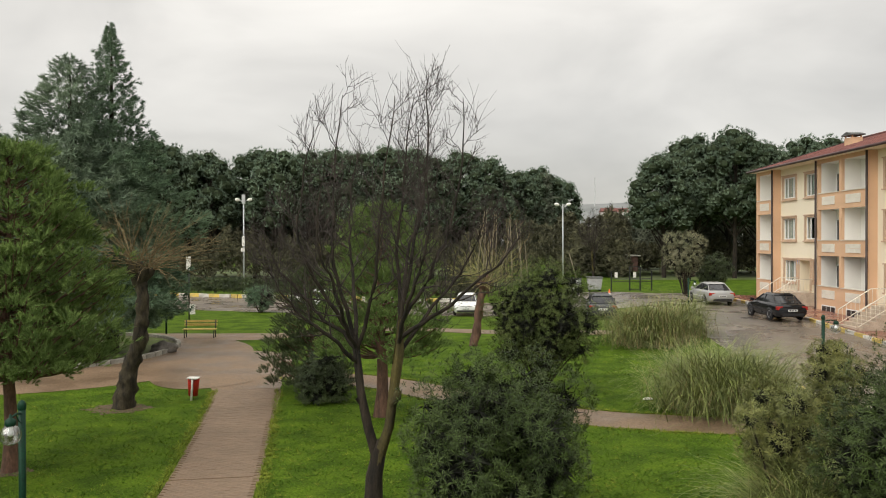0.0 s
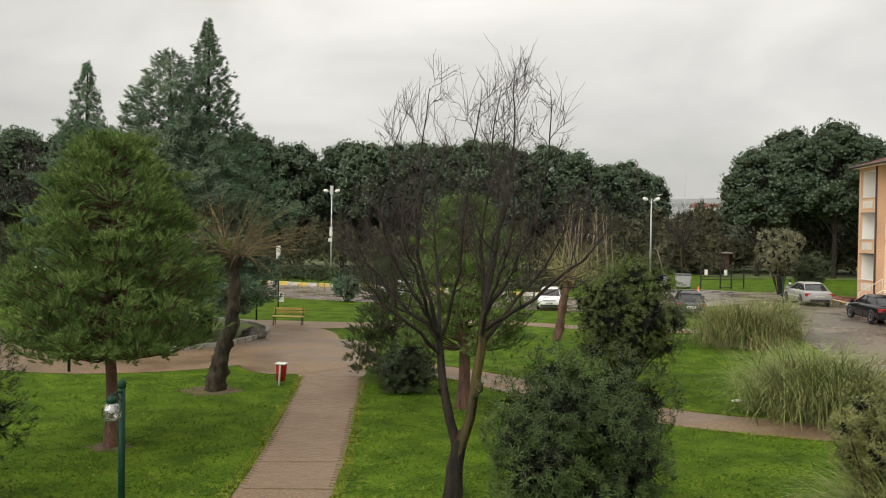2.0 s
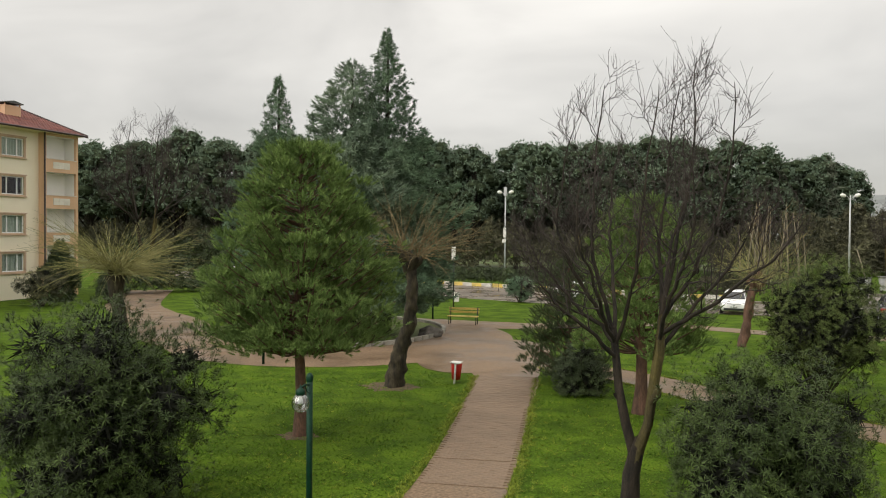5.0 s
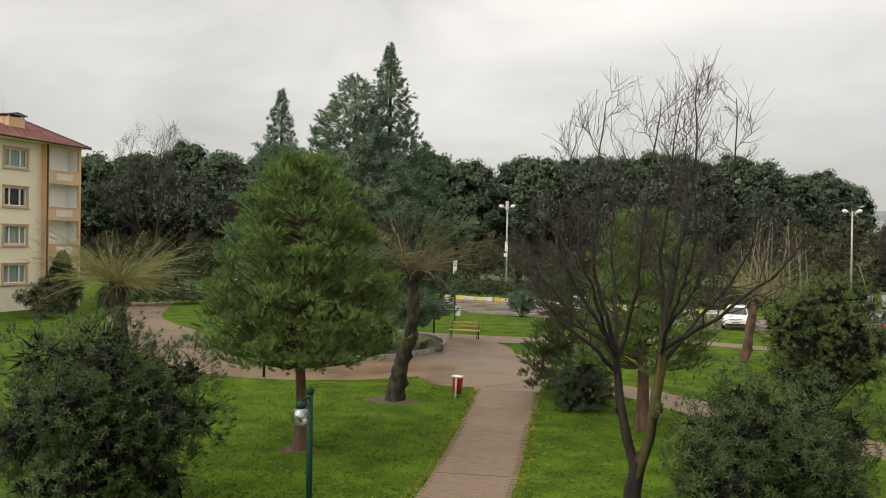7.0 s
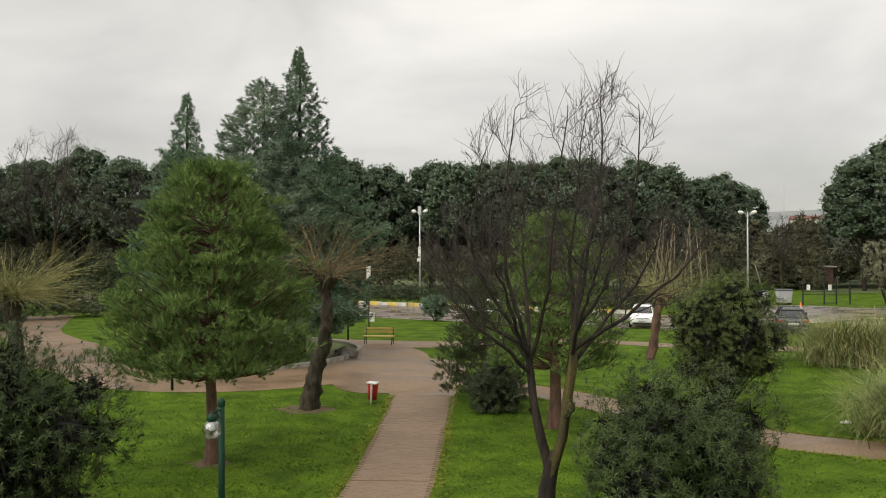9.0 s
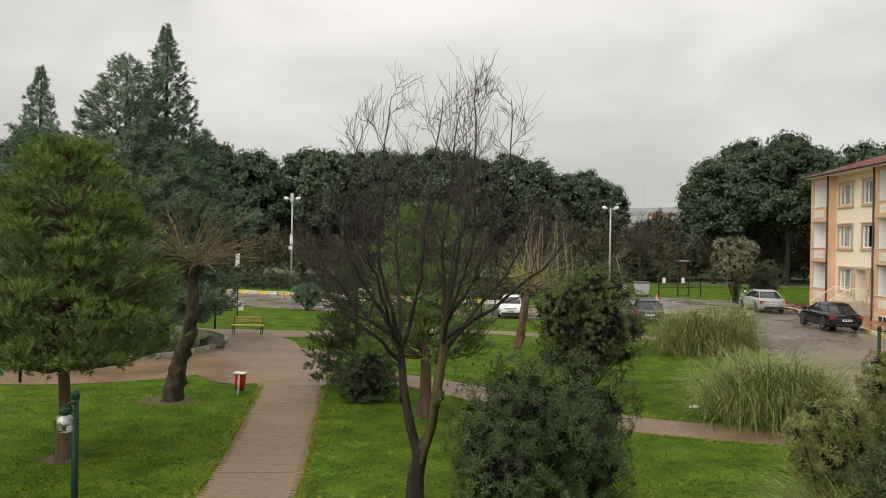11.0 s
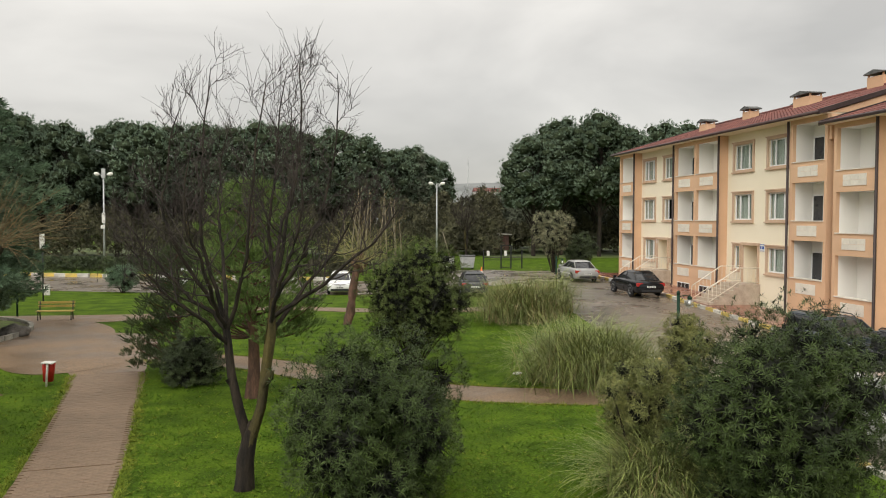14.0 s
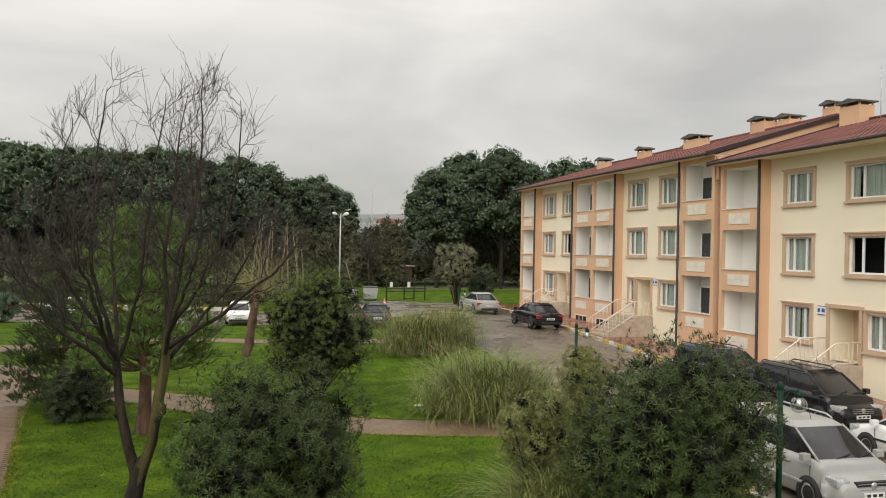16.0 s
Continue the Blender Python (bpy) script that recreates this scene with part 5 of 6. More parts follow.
TAIL_RED = mat("tail_lamp_red", (0.42, 0.02, 0.02), (0.28, 0.012, 0.012), 0.15, 9, 30, 0, spec=0.7)
PLATE = mat("plate_white", (0.72, 0.72, 0.70), (0.66, 0.66, 0.64), 0.5, 5, 30, 0)


def paint(name, c):
    return mat(name, c, tuple(v * 0.93 for v in c), 0.14, 1.0, 18, 0.0, spec=0.4, coat=0.1, grain=0.03)


SILVER, BLACK, WHITE, GREY, DARK_BLUE = (paint(n, c) for n, c in (("silver_paint", (0.34, 0.34, 0.33)), ("black_car_paint", (0.010, 0.011, 0.013)), ("white_car_paint", (0.78, 0.78, 0.76)), ("dark_grey_car_paint", (0.055, 0.058, 0.062)), ("dark_blue_paint", (0.03, 0.04, 0.05))))
VAN = dict(L=4.39, W=1.80, fo=0.90, wb=2.75, hood=0.90, belt=1.07, roof=1.63, ws=0.12, wt=-0.80, rt=-3.30, rb=-3.44, gw=0.76, gt=0.64, r=0.32, rails=True)
SEDAN = dict(L=4.55, W=1.77, fo=0.88, wb=2.66, hood=0.82, belt=0.94, roof=1.37, ws=-0.28, wt=-1.15, rt=-2.45, rb=-3.15, gw=0.74, gt=0.56, r=0.31, rails=False)
HATCH = dict(L=4.0, W=1.70, fo=0.80, wb=2.5, hood=0.84, belt=0.94, roof=1.38, ws=-0.18, wt=-0.95, rt=-2.55, rb=-2.98, gw=0.72, gt=0.56, r=0.29, rails=False)


def car(name, label, x, y, heading, colour, s, category="car"):
    """A parked vehicle; f runs forwards from the front axle, l to its left."""
    base = gz(x, y) + 0.03
    c = empty(name, (0, 0, 0), label, category)
    L, W, fo, wb, belt, roof_z, r = s["L"], s["W"], s["fo"], s["wb"], s["belt"], s["roof"], s["r"]
    tail = fo - L
    st = [(fo, 0.36, 0.66, 0.80), (fo - 0.05, 0.26, 0.72, 0.88), (fo - 0.22, 0.20, s["hood"] - 0.10, 0.96), (fo - 0.55, 0.18, s["hood"] - 0.02, 1.0), (s["ws"] + 0.25, 0.18, belt - 0.07, 1.0), (s["ws"], 0.18, belt, 1.0),
          ((s["ws"] + s["rb"]) / 2, 0.17, belt + 0.01, 1.0), (s["rb"], 0.18, belt, 1.0), (tail + 0.28, 0.2, belt - 0.03, 0.98), (tail + 0.06, 0.26, belt - 0.08, 0.93), (tail, 0.36, belt - 0.22, 0.86)]
    V, m = [], 14
    for f, lo, hi, k in st:
        h = W / 2 * k
        half = [(0.0, lo), (0.84, lo), (0.96, lo + 0.10), (1.0, lo + (hi - lo) * 0.45), (0.985, hi - 0.16), (0.93, hi - 0.03), (0.80, hi + 0.005)]
        V += [(f, h * a, z) for a, z in half] + [(f, -h * a, z) for a, z in reversed(half)]
    F = [(i * m + j, i * m + (j + 1) % m, (i + 1) * m + (j + 1) % m, (i + 1) * m + j) for i in range(len(st) - 1) for j in range(m)]
    bm = bmesh.new()
    vs = [bm.verts.new(v) for v in V]
    for f in F:
        bm.faces.new([vs[i] for i in f])
    bm.faces.new(vs[:m]), bm.faces.new(list(reversed(vs[-m:])))
    for f in bm.faces:
        f.smooth = True
    bmesh.ops.remove_doubles(bm, verts=bm.verts[:], dist=0.0005)
    bmesh.ops.recalc_face_normals(bm, faces=bm.faces[:])
    body = part("body", bm, colour, c, "glossy bodywork")

    def hexa(a, b, wa, wb_, za, zb, mtl, nm, par, lab, bevel=0.05):
        bm = bmesh.new()
        v = [bm.verts.new(p) for p in ((a[0], wa, za), (a[1], wa, za), (a[1], -wa, za), (a[0], -wa, za), (b[0], wb_, zb), (b[1], wb_, zb), (b[1], -wb_, zb), (b[0], -wb_, zb))]
        for q in ((3, 2, 1, 0), (4, 5, 6, 7), (0, 1, 5, 4), (1, 2, 6, 5), (2, 3, 7, 6), (3, 0, 4, 7)):
            bm.faces.new([v[i] for i in q])
        if bevel:
            bmesh.ops.bevel(bm, geom=bm.edges[:], offset=bevel, segments=3, affect="EDGES", profile=0.6)
        bmesh.ops.recalc_face_normals(bm, faces=bm.faces[:])
        for f in bm.faces:
            f.smooth = True
        return part(nm, bm, mtl, par, lab)

    hexa((s["rb"] + 0.02, s["ws"] + 0.02), (s["rt"], s["wt"]), s["gw"], s["gt"], belt - 0.04, roof_z, DARK_GLASS, "glazing", c, "dark tinted glass", 0.05)
    top = hexa((s["rt"] - 0.10, s["wt"] + 0.05), (s["rt"] + 0.12, s["wt"] - 0.18), s["gt"] + 0.045, s["gt"] - 0.10, roof_z - 0.03, roof_z + 0.09, colour, "roof", c, "painted roof panel", 0.025)
    for l in (1, -1):
        for a, b in ((s["ws"] + 0.04, s["wt"]), (s["rb"] - 0.01, s["rt"] - 0.02), ((s["ws"] + s["rb"]) / 2 + 0.1, (s["wt"] + s["rt"]) / 2 + 0.25)):
            tube("pillar", [(a, l * (s["gw"] + 0.005), belt - 0.03), (b, l * (s["gt"] + 0.012), roof_z)], 0.028, colour if b != (s["wt"] + s["rt"]) / 2 + 0.25 else PLASTIC, top, "", 6)
        if s["rails"]:
            tube("roof_rail", [(s["rt"] + 0.1, l * (s["gt"] - 0.01), roof_z + 0.07), (s["rt"] + 0.25, l * (s["gt"] - 0.01), roof_z + 0.15), (s["wt"] - 0.5, l * (s["gt"] - 0.01), roof_z + 0.15), (s["wt"] - 0.3, l * (s["gt"] - 0.01), roof_z + 0.08)], 0.022, GALV if colour is SILVER else PLASTIC, top, "roof rail", 8)
        box("mirror", (s["ws"] - 0.08, l * (W / 2 - 0.02), belt - 0.03), (s["ws"] - 0.24, l * (W / 2 + 0.18), belt + 0.14), colour, body, "door mirror", 0.03)
        box("headlight", (fo - 0.10, l * (W / 2 * 0.56), s["hood"] - 0.26), (fo - 0.50, l * (W / 2 * 0.95), s["hood"] - 0.07), LAMP_GLASS, body, "clear headlight", 0.05)
        box("tail_light", (tail + 0.01, l * (W / 2 * 0.58), belt - 0.34), (tail + 0.26, l * (W / 2 * 0.97), belt - 0.13), TAIL_RED, body, "red tail light", 0.04)
        for f in (0.0, -wb):
            w = W / 2
            # black disc on the uncut body stands for the wheel well's shade
            arch = lathe("wheel_well_disc", [(0.0, 0), (r + 0.075, 0), (r + 0.075, 0.03), (0.0, 0.031)], PLASTIC, body, sides=24)
            arch.matrix_basis = Matrix.Translation((f, l * (w - 0.022), r)) @ pose(0, 0, 0, -90 * l)
            wheel = lathe("wheel", [(r * 0.62, -0.1), (r * 0.66, 0.0), (r * 0.9, 0.02), (r * 0.99, -0.02), (r, -0.08), (r * 0.99, -0.17), (r * 0.7, -0.18)], TYRE, c, label="black tyre", sides=28)
            wheel.matrix_basis = Matrix.Translation((f, l * (w + 0.015), r)) @ pose(0, 0, 0, -90 * l)
            lathe("rim", [(r * 0.66, -0.002), (r * 0.62, -0.012), (r * 0.58, -0.07), (0.0, -0.075)], PLASTIC, wheel, sides=24)
            bm = bmesh.new()
            for k in range(7):
                q = bmesh.ops.create_cube(bm, size=1)["verts"]
                bmesh.ops.transform(bm, verts=q, matrix=pose(0, 0, -0.03, 0, 0, k * 360 / 7) @ Matrix.Translation((r * 0.34, 0, 0)) @ Matrix.Diagonal((r * 0.6, 0.05, 0.04, 1)))
            part("wheel_spider", bm, RIM, wheel, "silver alloy spokes")
            lathe("rim_lip", [(r * 0.56, -0.03), (r * 0.6, 0.006), (r * 0.665, 0.004)], RIM, wheel, sides=24)
        for f in (s["ws"] - 0.2, (s["ws"] + s["rb"]) / 2 + 0.05):
            box("door_handle", (f - 0.55, l * (W / 2 - 0.015), belt - 0.2), (f - 0.75, l * (W / 2 + 0.025), belt - 0.16), colour, body, "", 0.01)
        for f in (s["ws"] - 0.1, (s["ws"] + s["rb"]) / 2 + 0.1, s["rb"] + 0.55):
            boxes("door_seam", [((f, l * (W / 2 - 0.03), 0.3), (f + 0.012, l * (W / 2 + 0.0025), belt - 0.12))], PLASTIC, body)
        box("side_strip", (s["ws"] - 0.05, l * (W / 2 - 0.01), 0.50), (s["rb"] + 0.6, l * (W / 2 + 0.022), 0.56), PLASTIC if colour is not SILVER else GALV, body, "rubbing strip", 0.008)
    g = box("grille", (fo - 0.12, -0.42, s["hood"] - 0.31), (fo - 0.005, 0.42, s["hood"] - 0.12), PLASTIC, body, "dark grille", 0.02)
    for k in range(3):
        box("grille_bar", (fo - 0.02, -0.4, s["hood"] - 0.29 + k * 0.06), (fo + 0.006, 0.4, s["hood"] - 0.275 + k * 0.06), RIM, g)
    badge = lathe("badge", [(0.0, 0.02), (0.06, 0.016), (0.075, 0)], RIM, g, sides=16)
    badge.matrix_basis = pose(fo + 0.004, 0, s["hood"] - 0.2, 0, 90, 0)
    box("bumper_intake", (fo - 0.1, -0.62, 0.27), (fo + 0.012, 0.62, 0.42), PLASTIC, body, "black lower bumper", 0.03)
    box("rear_bumper", (tail + 0.1, -0.62, 0.27), (tail - 0.02, 0.62, 0.42), PLASTIC, body, "black lower rear bumper", 0.03)
    for f, d, z in ((fo + 0.012, 1, 0.50), (tail - 0.002, -1, belt - 0.36)):
        p = box("number_plate", (f - 0.01 * d, -0.26, z - 0.055), (f + 0.014 * d, 0.26, z + 0.055), PLATE, body, "white plate", 0.004)
        boxes("plate_bars", [((f + 0.014 * d, -0.2 + k * 0.15, z - 0.03), (f + 0.017 * d, -0.1 + k * 0.15, z + 0.03)) for k in range(3)], PLASTIC, p)
    for l in (0.3, -0.25):
        tube("wiper", [(s["ws"] - 0.02, l, belt + 0.01), (s["ws"] - 0.12, l + 0.45, belt + 0.09)], 0.012, PLASTIC, c, "", 5)
    if s["rails"]:
        tube("aerial", [(s["wt"] - 0.25, 0.0, roof_z + 0.08), (s["wt"] - 0.4, 0.0, roof_z + 0.45)], 0.008, PLASTIC, top, "", 5)
    c.matrix_basis = pose(x, y, base, 0, 0, heading)
    return c


car("silver_van", "silver compact van with roof rails parked by the kerb", 13.6, 14.75, -91.3, SILVER, VAN, "van")
car("black_van", "black compact van with roof rails parked before the flats", 19.55, 21.3, -90.5, BLACK, VAN, "van")
car("white_car", "white hatchback parked beside the forecourt", 18.6, 18.4, 90, WHITE, HATCH)
car("dark_car", "dark blue estate car half hidden behind the oleander", 19.3, 26.0, -90, DARK_BLUE, dict(VAN, roof=1.5, belt=1.0))
car("black_sedan", "black saloon parked at the kerb on wet asphalt", 19.3, 47.9, 91, BLACK, SEDAN)
car("silver_sedan", "silver saloon parked at the end of the flats", 18.6, 57.0, 91, SILVER, SEDAN)
car("grey_hatchback", "dark grey hatchback parked behind the pampas grass", 10.0, 51.5, 84, GREY, HATCH)
car("white_hatchback", "small white hatchback facing the lawn", 1.6, 55.7, -93, WHITE, HATCH)
car("white_hatchback", "white car standing beyond the conifer on the road", -11.0, 62.5, 150, WHITE, HATCH)
car("white_hatchback", "white car on the road behind the young pine", -35.0, 70.0, 160, WHITE, HATCH)
car("white_hatchback", "white car parked on the far road beyond the willow", -49.0, 73.5, 150, WHITE, HATCH)


# ---- lamps, bench, bins ----
GLOBE = glass("clear_globe", (0.80, 0.82, 0.82), 0.22)
BULB = mat("white_bulb", (0.8, 0.8, 0.78), (0.72, 0.72, 0.7), 0.4, 5, 30, 0)
SLAT = mat("yellow_bench_wood", (0.62, 0.46, 0.14), (0.46, 0.34, 0.11), 0.6, 4, 30, 0.2, stretch=(0.4, 4, 4), rand=0.1)
RED_PAINT = mat("red_paint", (0.55, 0.028, 0.018), (0.40, 0.02, 0.014), 0.45, 4, 30, 0.05)
WHITE_PAINT = mat("white_paint", (0.78, 0.77, 0.72), (0.62, 0.61, 0.56), 0.5, 4, 30, 0.05)
CONE = mat("orange_cone", (0.72, 0.16, 0.04), (0.6, 0.13, 0.035), 0.5, 4, 30, 0)
ROCK = mat("grey_rock", (0.16, 0.145, 0.125), (0.07, 0.065, 0.055), 0.95, 3, 18, 0.8)
BLOSSOM = mat("pale_blossom_leaves", (0.27, 0.265, 0.16), (0.095, 0.105, 0.05), 0.8, 0.6, 6, 0, island=0.5)
WOOD_SHED = mat("weathered_shed", (0.16, 0.09, 0.07), (0.09, 0.055, 0.045), 0.9, 2, 20, 0.3)


def garden_lamp(at, height, side, label, turn=0):
    x, y = at
    p = empty("garden_lamp", (x, y, gz(x, y)), label, "lamp", "green garden lamps")
    post = tube("post", [(0, 0, -0.1), (0, 0, height - 0.1)], 0.052, GREEN_PAINT, p, "dark green painted post", 14)
    lathe("post_cap", [(0.054, -0.1), (0.062, -0.08), (0.062, -0.02), (0.04, 0.03), (0.0, 0.05)], GREEN_PAINT, post, (0, 0, height - 0.08))
    ex = side * 0.40
    tube("arm", [(0, 0, height - 0.24), (side * 0.2, 0, height - 0.20), (ex, 0, height - 0.22)], 0.016, GREEN_PAINT, p, "curved green arm", 8)
    tube("arm_brace", [(0, 0, height - 0.38), (side * 0.12, 0, height - 0.33), (side * 0.2, 0, height - 0.21)], 0.010, GREEN_PAINT, p, "", 8)
    cap = lathe("lamp_cap", [(0.0, 0.17), (0.012, 0.165), (0.016, 0.13), (0.03, 0.11), (0.075, 0.08), (0.08, 0.03), (0.07, 0.0)], GREEN_PAINT, p, (ex, 0, height - 0.33), "dark green finial")
    lathe("globe", [(0.07, 0.0), (0.10, -0.02), (0.135, -0.07), (0.148, -0.14), (0.135, -0.21), (0.10, -0.255), (0.05, -0.28), (0.0, -0.285)], GLOBE, cap, (ex, 0, height - 0.33), "clear glass globe", 24)
    lathe("bulb", [(0.03, 0.0), (0.03, -0.05), (0.045, -0.10), (0.045, -0.14), (0.0, -0.17)], BULB, cap, (ex, 0, height - 0.33), "white bulb", 12)
    p.rotation_euler = (0, 0, radians(turn))
    return p


garden_lamp((-6.35, 12.02), 2.86, -1, "dark green garden lamp with a clear hanging globe", 96)
garden_lamp((9.86, 12.22), 3.10, 1, "dark green garden lamp beside the oleander")
garden_lamp((11.8, 24.8), 2.95, 1, "dark green garden lamp at the roadside")
garden_lamp((-16.47, 27.34), 2.85, 1, "dark green garden lamp beyond the young pine")
garden_lamp((-15.6, 45.0), 2.5, 1, "dark garden lamp behind the bench")
garden_lamp((15.2, 49.5), 2.2, 1, "dark garden lamp beside the road end")


def street_lamp(x, y, h, label, boxes_on):
    p = empty("street_lamp", (x, y, gz(x, y)), label, "street lamp", "tall street lamps")
    tube("pole", [(0, 0, -0.2), (0, 0, h * 0.5), (0, 0, h)], [0.11, 0.085, 0.06], GALV, p, "grey galvanised pole", 12)
    for s in (1, -1):
        arm = tube("arm", [(0, 0, h - 0.55), (s * 0.22, 0, h - 0.15), (s * 0.42, 0, h - 0.02)], 0.03, GALV, p, "", 8)
        bm = bmesh.new()
        bmesh.ops.create_uvsphere(bm, u_segments=14, v_segments=8, radius=0.5)
        bmesh.ops.transform(bm, verts=bm.verts[:], matrix=pose(s * 0.62, 0, h - 0.02, 0, -14 * s, 0) @ Matrix.Diagonal((0.55, 0.32, 0.36, 1)))
        for f in bm.faces:
            f.smooth = True
        part("lamp_head", bm, WHITE_PAINT, arm, "white lamp head")
    if boxes_on:
        box("top_box", (-0.16, -0.14, h - 0.45), (0.16, 0.14, h + 0.5), GALV, p, "grey aerial box", 0.03)
        box("meter_box", (-0.15, -0.2, h * 0.5), (0.15, -0.07, h * 0.5 + 1.0), WHITE_PAINT, p, "white equipment box", 0.02)
        box("meter_box", (-0.26, -0.2, h * 0.5 - 0.55), (0.12, -0.07, h * 0.5 - 0.2), WHITE_PAINT, p, "white equipment box", 0.02)


street_lamp(-20.3, 81.5, 9.5, "tall double-headed street lamp with equipment boxes", True)
street_lamp(12.46, 83.07, 8.3, "tall double-headed grey street lamp", False)


def bench(x, y, turn, label):
    b = empty("park_bench", (0, 0, 0), label, "bench", "park benches")
    for k, (yy, z) in enumerate(((0.0, 0.44), (-0.14, 0.44), (-0.28, 0.43))):
        box("seat_slat", (-0.88, yy - 0.06, z), (0.88, yy + 0.06, z + 0.04), SLAT, b, "", 0.008)
    for z in (0.62, 0.80):
        box("back_slat", (-0.88, 0.10 + (z - 0.6) * 0.2, z), (0.88, 0.14 + (z - 0.6) * 0.2, z + 0.12), SLAT, b, "", 0.008)
    for x0 in (-0.78, 0.78):
        tube("leg", [(x0, -0.3, 0), (x0, -0.28, 0.40), (x0, 0.05, 0.42)], 0.03, BLACK_PAINT, b, "black metal leg", 8)
        tube("leg", [(x0, 0.1, 0), (x0, 0.06, 0.42), (x0, 0.17, 0.95)], 0.03, BLACK_PAINT, b, "black metal leg", 8)
    b.matrix_basis = pose(x, y, 0.05, 0, 0, turn)


bench(-13.1, 43.1, 2, "yellow slatted wooden bench with black metal legs")
bench(-18.6, 43.6, 6, "yellow slatted bench half hidden by the pollard")

bin_ = empty("litter_bin", (0, 0, 0), "red and white litter bin on a post in the lawn", "litter bin")
lathe("bin_body", [(0.0, 0.12), (0.15, 0.12), (0.19, 0.66), (0.18, 0.68), (0.14, 0.16)], RED_PAINT, bin_, (0, 0.13, 0.0), "red metal bin body")
tube("post", [(0.03, -0.12, -0.1), (0.03, -0.12, 0.62), (0.02, -0.1, 0.70)], 0.035, WHITE_PAINT, bin_, "white painted post", 10)
box("lid", (-0.16, -0.16, 0.70), (0.20, 0.2, 0.745), WHITE_PAINT, bin_, "white folded lid", 0.02)
bin_.matrix_basis = pose(-8.29, 26.27, 0.0, 0, 3, 0)

sign = empty("sign_post", (-16.5, 51.9, 0), "thin dark post with small white plates", "sign post")
tube("post", [(0, 0, -0.1), (0, 0, 4.3)], 0.045, BLACK_PAINT, sign)
box("plate", (-0.14, -0.09, 3.35), (0.14, -0.05, 4.25), WHITE_PAINT, sign, "white plate", 0.01)
box("plate", (0.06, -0.09, 0.5), (0.42, -0.05, 1.15), WHITE_PAINT, sign, "white plate", 0.01)


def refuse_container(x, y, turn, label):
    c = empty("refuse_container", (0, 0, 0), label, "refuse container", "refuse containers")
    bm = bmesh.new()
    v = [bm.verts.new(p) for p in ((-0.55, -0.4, 0.18), (0.55, -0.4, 0.18), (0.55, 0.4, 0.18), (-0.55, 0.4, 0.18), (-0.66, -0.5, 1.15), (0.66, -0.5, 1.15), (0.66, 0.5, 1.15), (-0.66, 0.5, 1.15))]
    for q in ((3, 2, 1, 0), (4, 5, 6, 7), (0, 1, 5, 4), (1, 2, 6, 5), (2, 3, 7, 6), (3, 0, 4, 7)):
        bm.faces.new([v[i] for i in q])
    bmesh.ops.bevel(bm, geom=bm.edges[:], offset=0.03, segments=2, affect="EDGES")
    body = part("tub", bm, GALV, c, "ribbed galvanised tub")
    for k in range(4):
        box("rib", (-0.5 + k * 0.3, -0.515, 0.35), (-0.44 + k * 0.3, -0.44, 1.1), GALV, body)
    box("lid", (-0.70, -0.55, 1.15), (0.70, 0.55, 1.28), SLATE, c, "dark rounded lid", 0.05)
    for a in (-0.45, 0.45):
        for b in (-0.3, 0.3):
            w = lathe("castor", [(0.0, -0.03), (0.09, -0.03), (0.09, 0.03), (0.0, 0.03)], TYRE, c, sides=12)
            w.matrix_basis = pose(a, b, 0.09, 90, 0, 0)
    c.matrix_basis = pose(x, y, gz(x, y), 0, 0, turn)


refuse_container(11.5, 70.9, 4, "galvanised refuse container with a dark lid")
refuse_container(13.3, 70.2, -6, "grey refuse container beside a dark post")

cone = empty("traffic_cone", (12.9, 62.0, gz(12.9, 62.0)), "orange traffic cone with white bands on the road", "traffic cone")
box("base", (-0.2, -0.2, 0.02), (0.2, 0.2, 0.06), CONE, cone, "", 0.01)
lathe("cone", [(0.15, 0.06), (0.035, 0.72), (0.0, 0.73)], CONE, cone)
lathe("band", [(0.125, 0.24), (0.092, 0.42)], WHITE_PAINT, cone, label="white band")

gate = empty("iron_gate_frame", (0, 0, 0), "black iron frame with gate and small white plates", "gate")
G0 = 0.85
for x in (14.6, 16.2, 17.1, 18.1):
    h = 2.1 if x in (16.2, 17.1) else 1.7
    box("post", (x - 0.05, 69.3, G0 - 0.1), (x + 0.05, 69.4, G0 + h), BLACK_PAINT, gate)
for z, a, b in ((0.75, 14.6, 18.1), (0.1, 16.2, 17.1), (2.05, 16.2, 17.1), (1.0, 14.6, 18.1)):
    box("rail", (a, 69.32, G0 + z), (b, 69.38, G0 + z + 0.06), BLACK_PAINT, gate)
for x in (15.0, 16.6):
    box("plate", (x - 0.13, 69.25, G0 + 1.15), (x + 0.13, 69.28, G0 + 1.6), WHITE_PAINT, gate, "small white plate", 0.01)


def rock(x, y, s, seed, label, name="boulder", material=ROCK):
    bm = bmesh.new()
    bmesh.ops.create_icosphere(bm, subdivisions=4, radius=1)
    for v in bm.verts:
        n = noise.noise(v.co * 1.3 + Vector((seed, 0, 0))) * 0.3 + noise.noise(v.co * 4 + Vector((0, seed, 0))) * 0.09
        v.co = Vector((v.co.x * s[0], v.co.y * s[1], v.co.z * s[2])) * (1 + n)
    for f in bm.faces:
        f.smooth = True
    ob = part(name, bm, material, None)
    ob.location = (x, y, gz(x, y) + s[2] * 0.45)
    return tagged(ob, label, name.replace("_", " "))


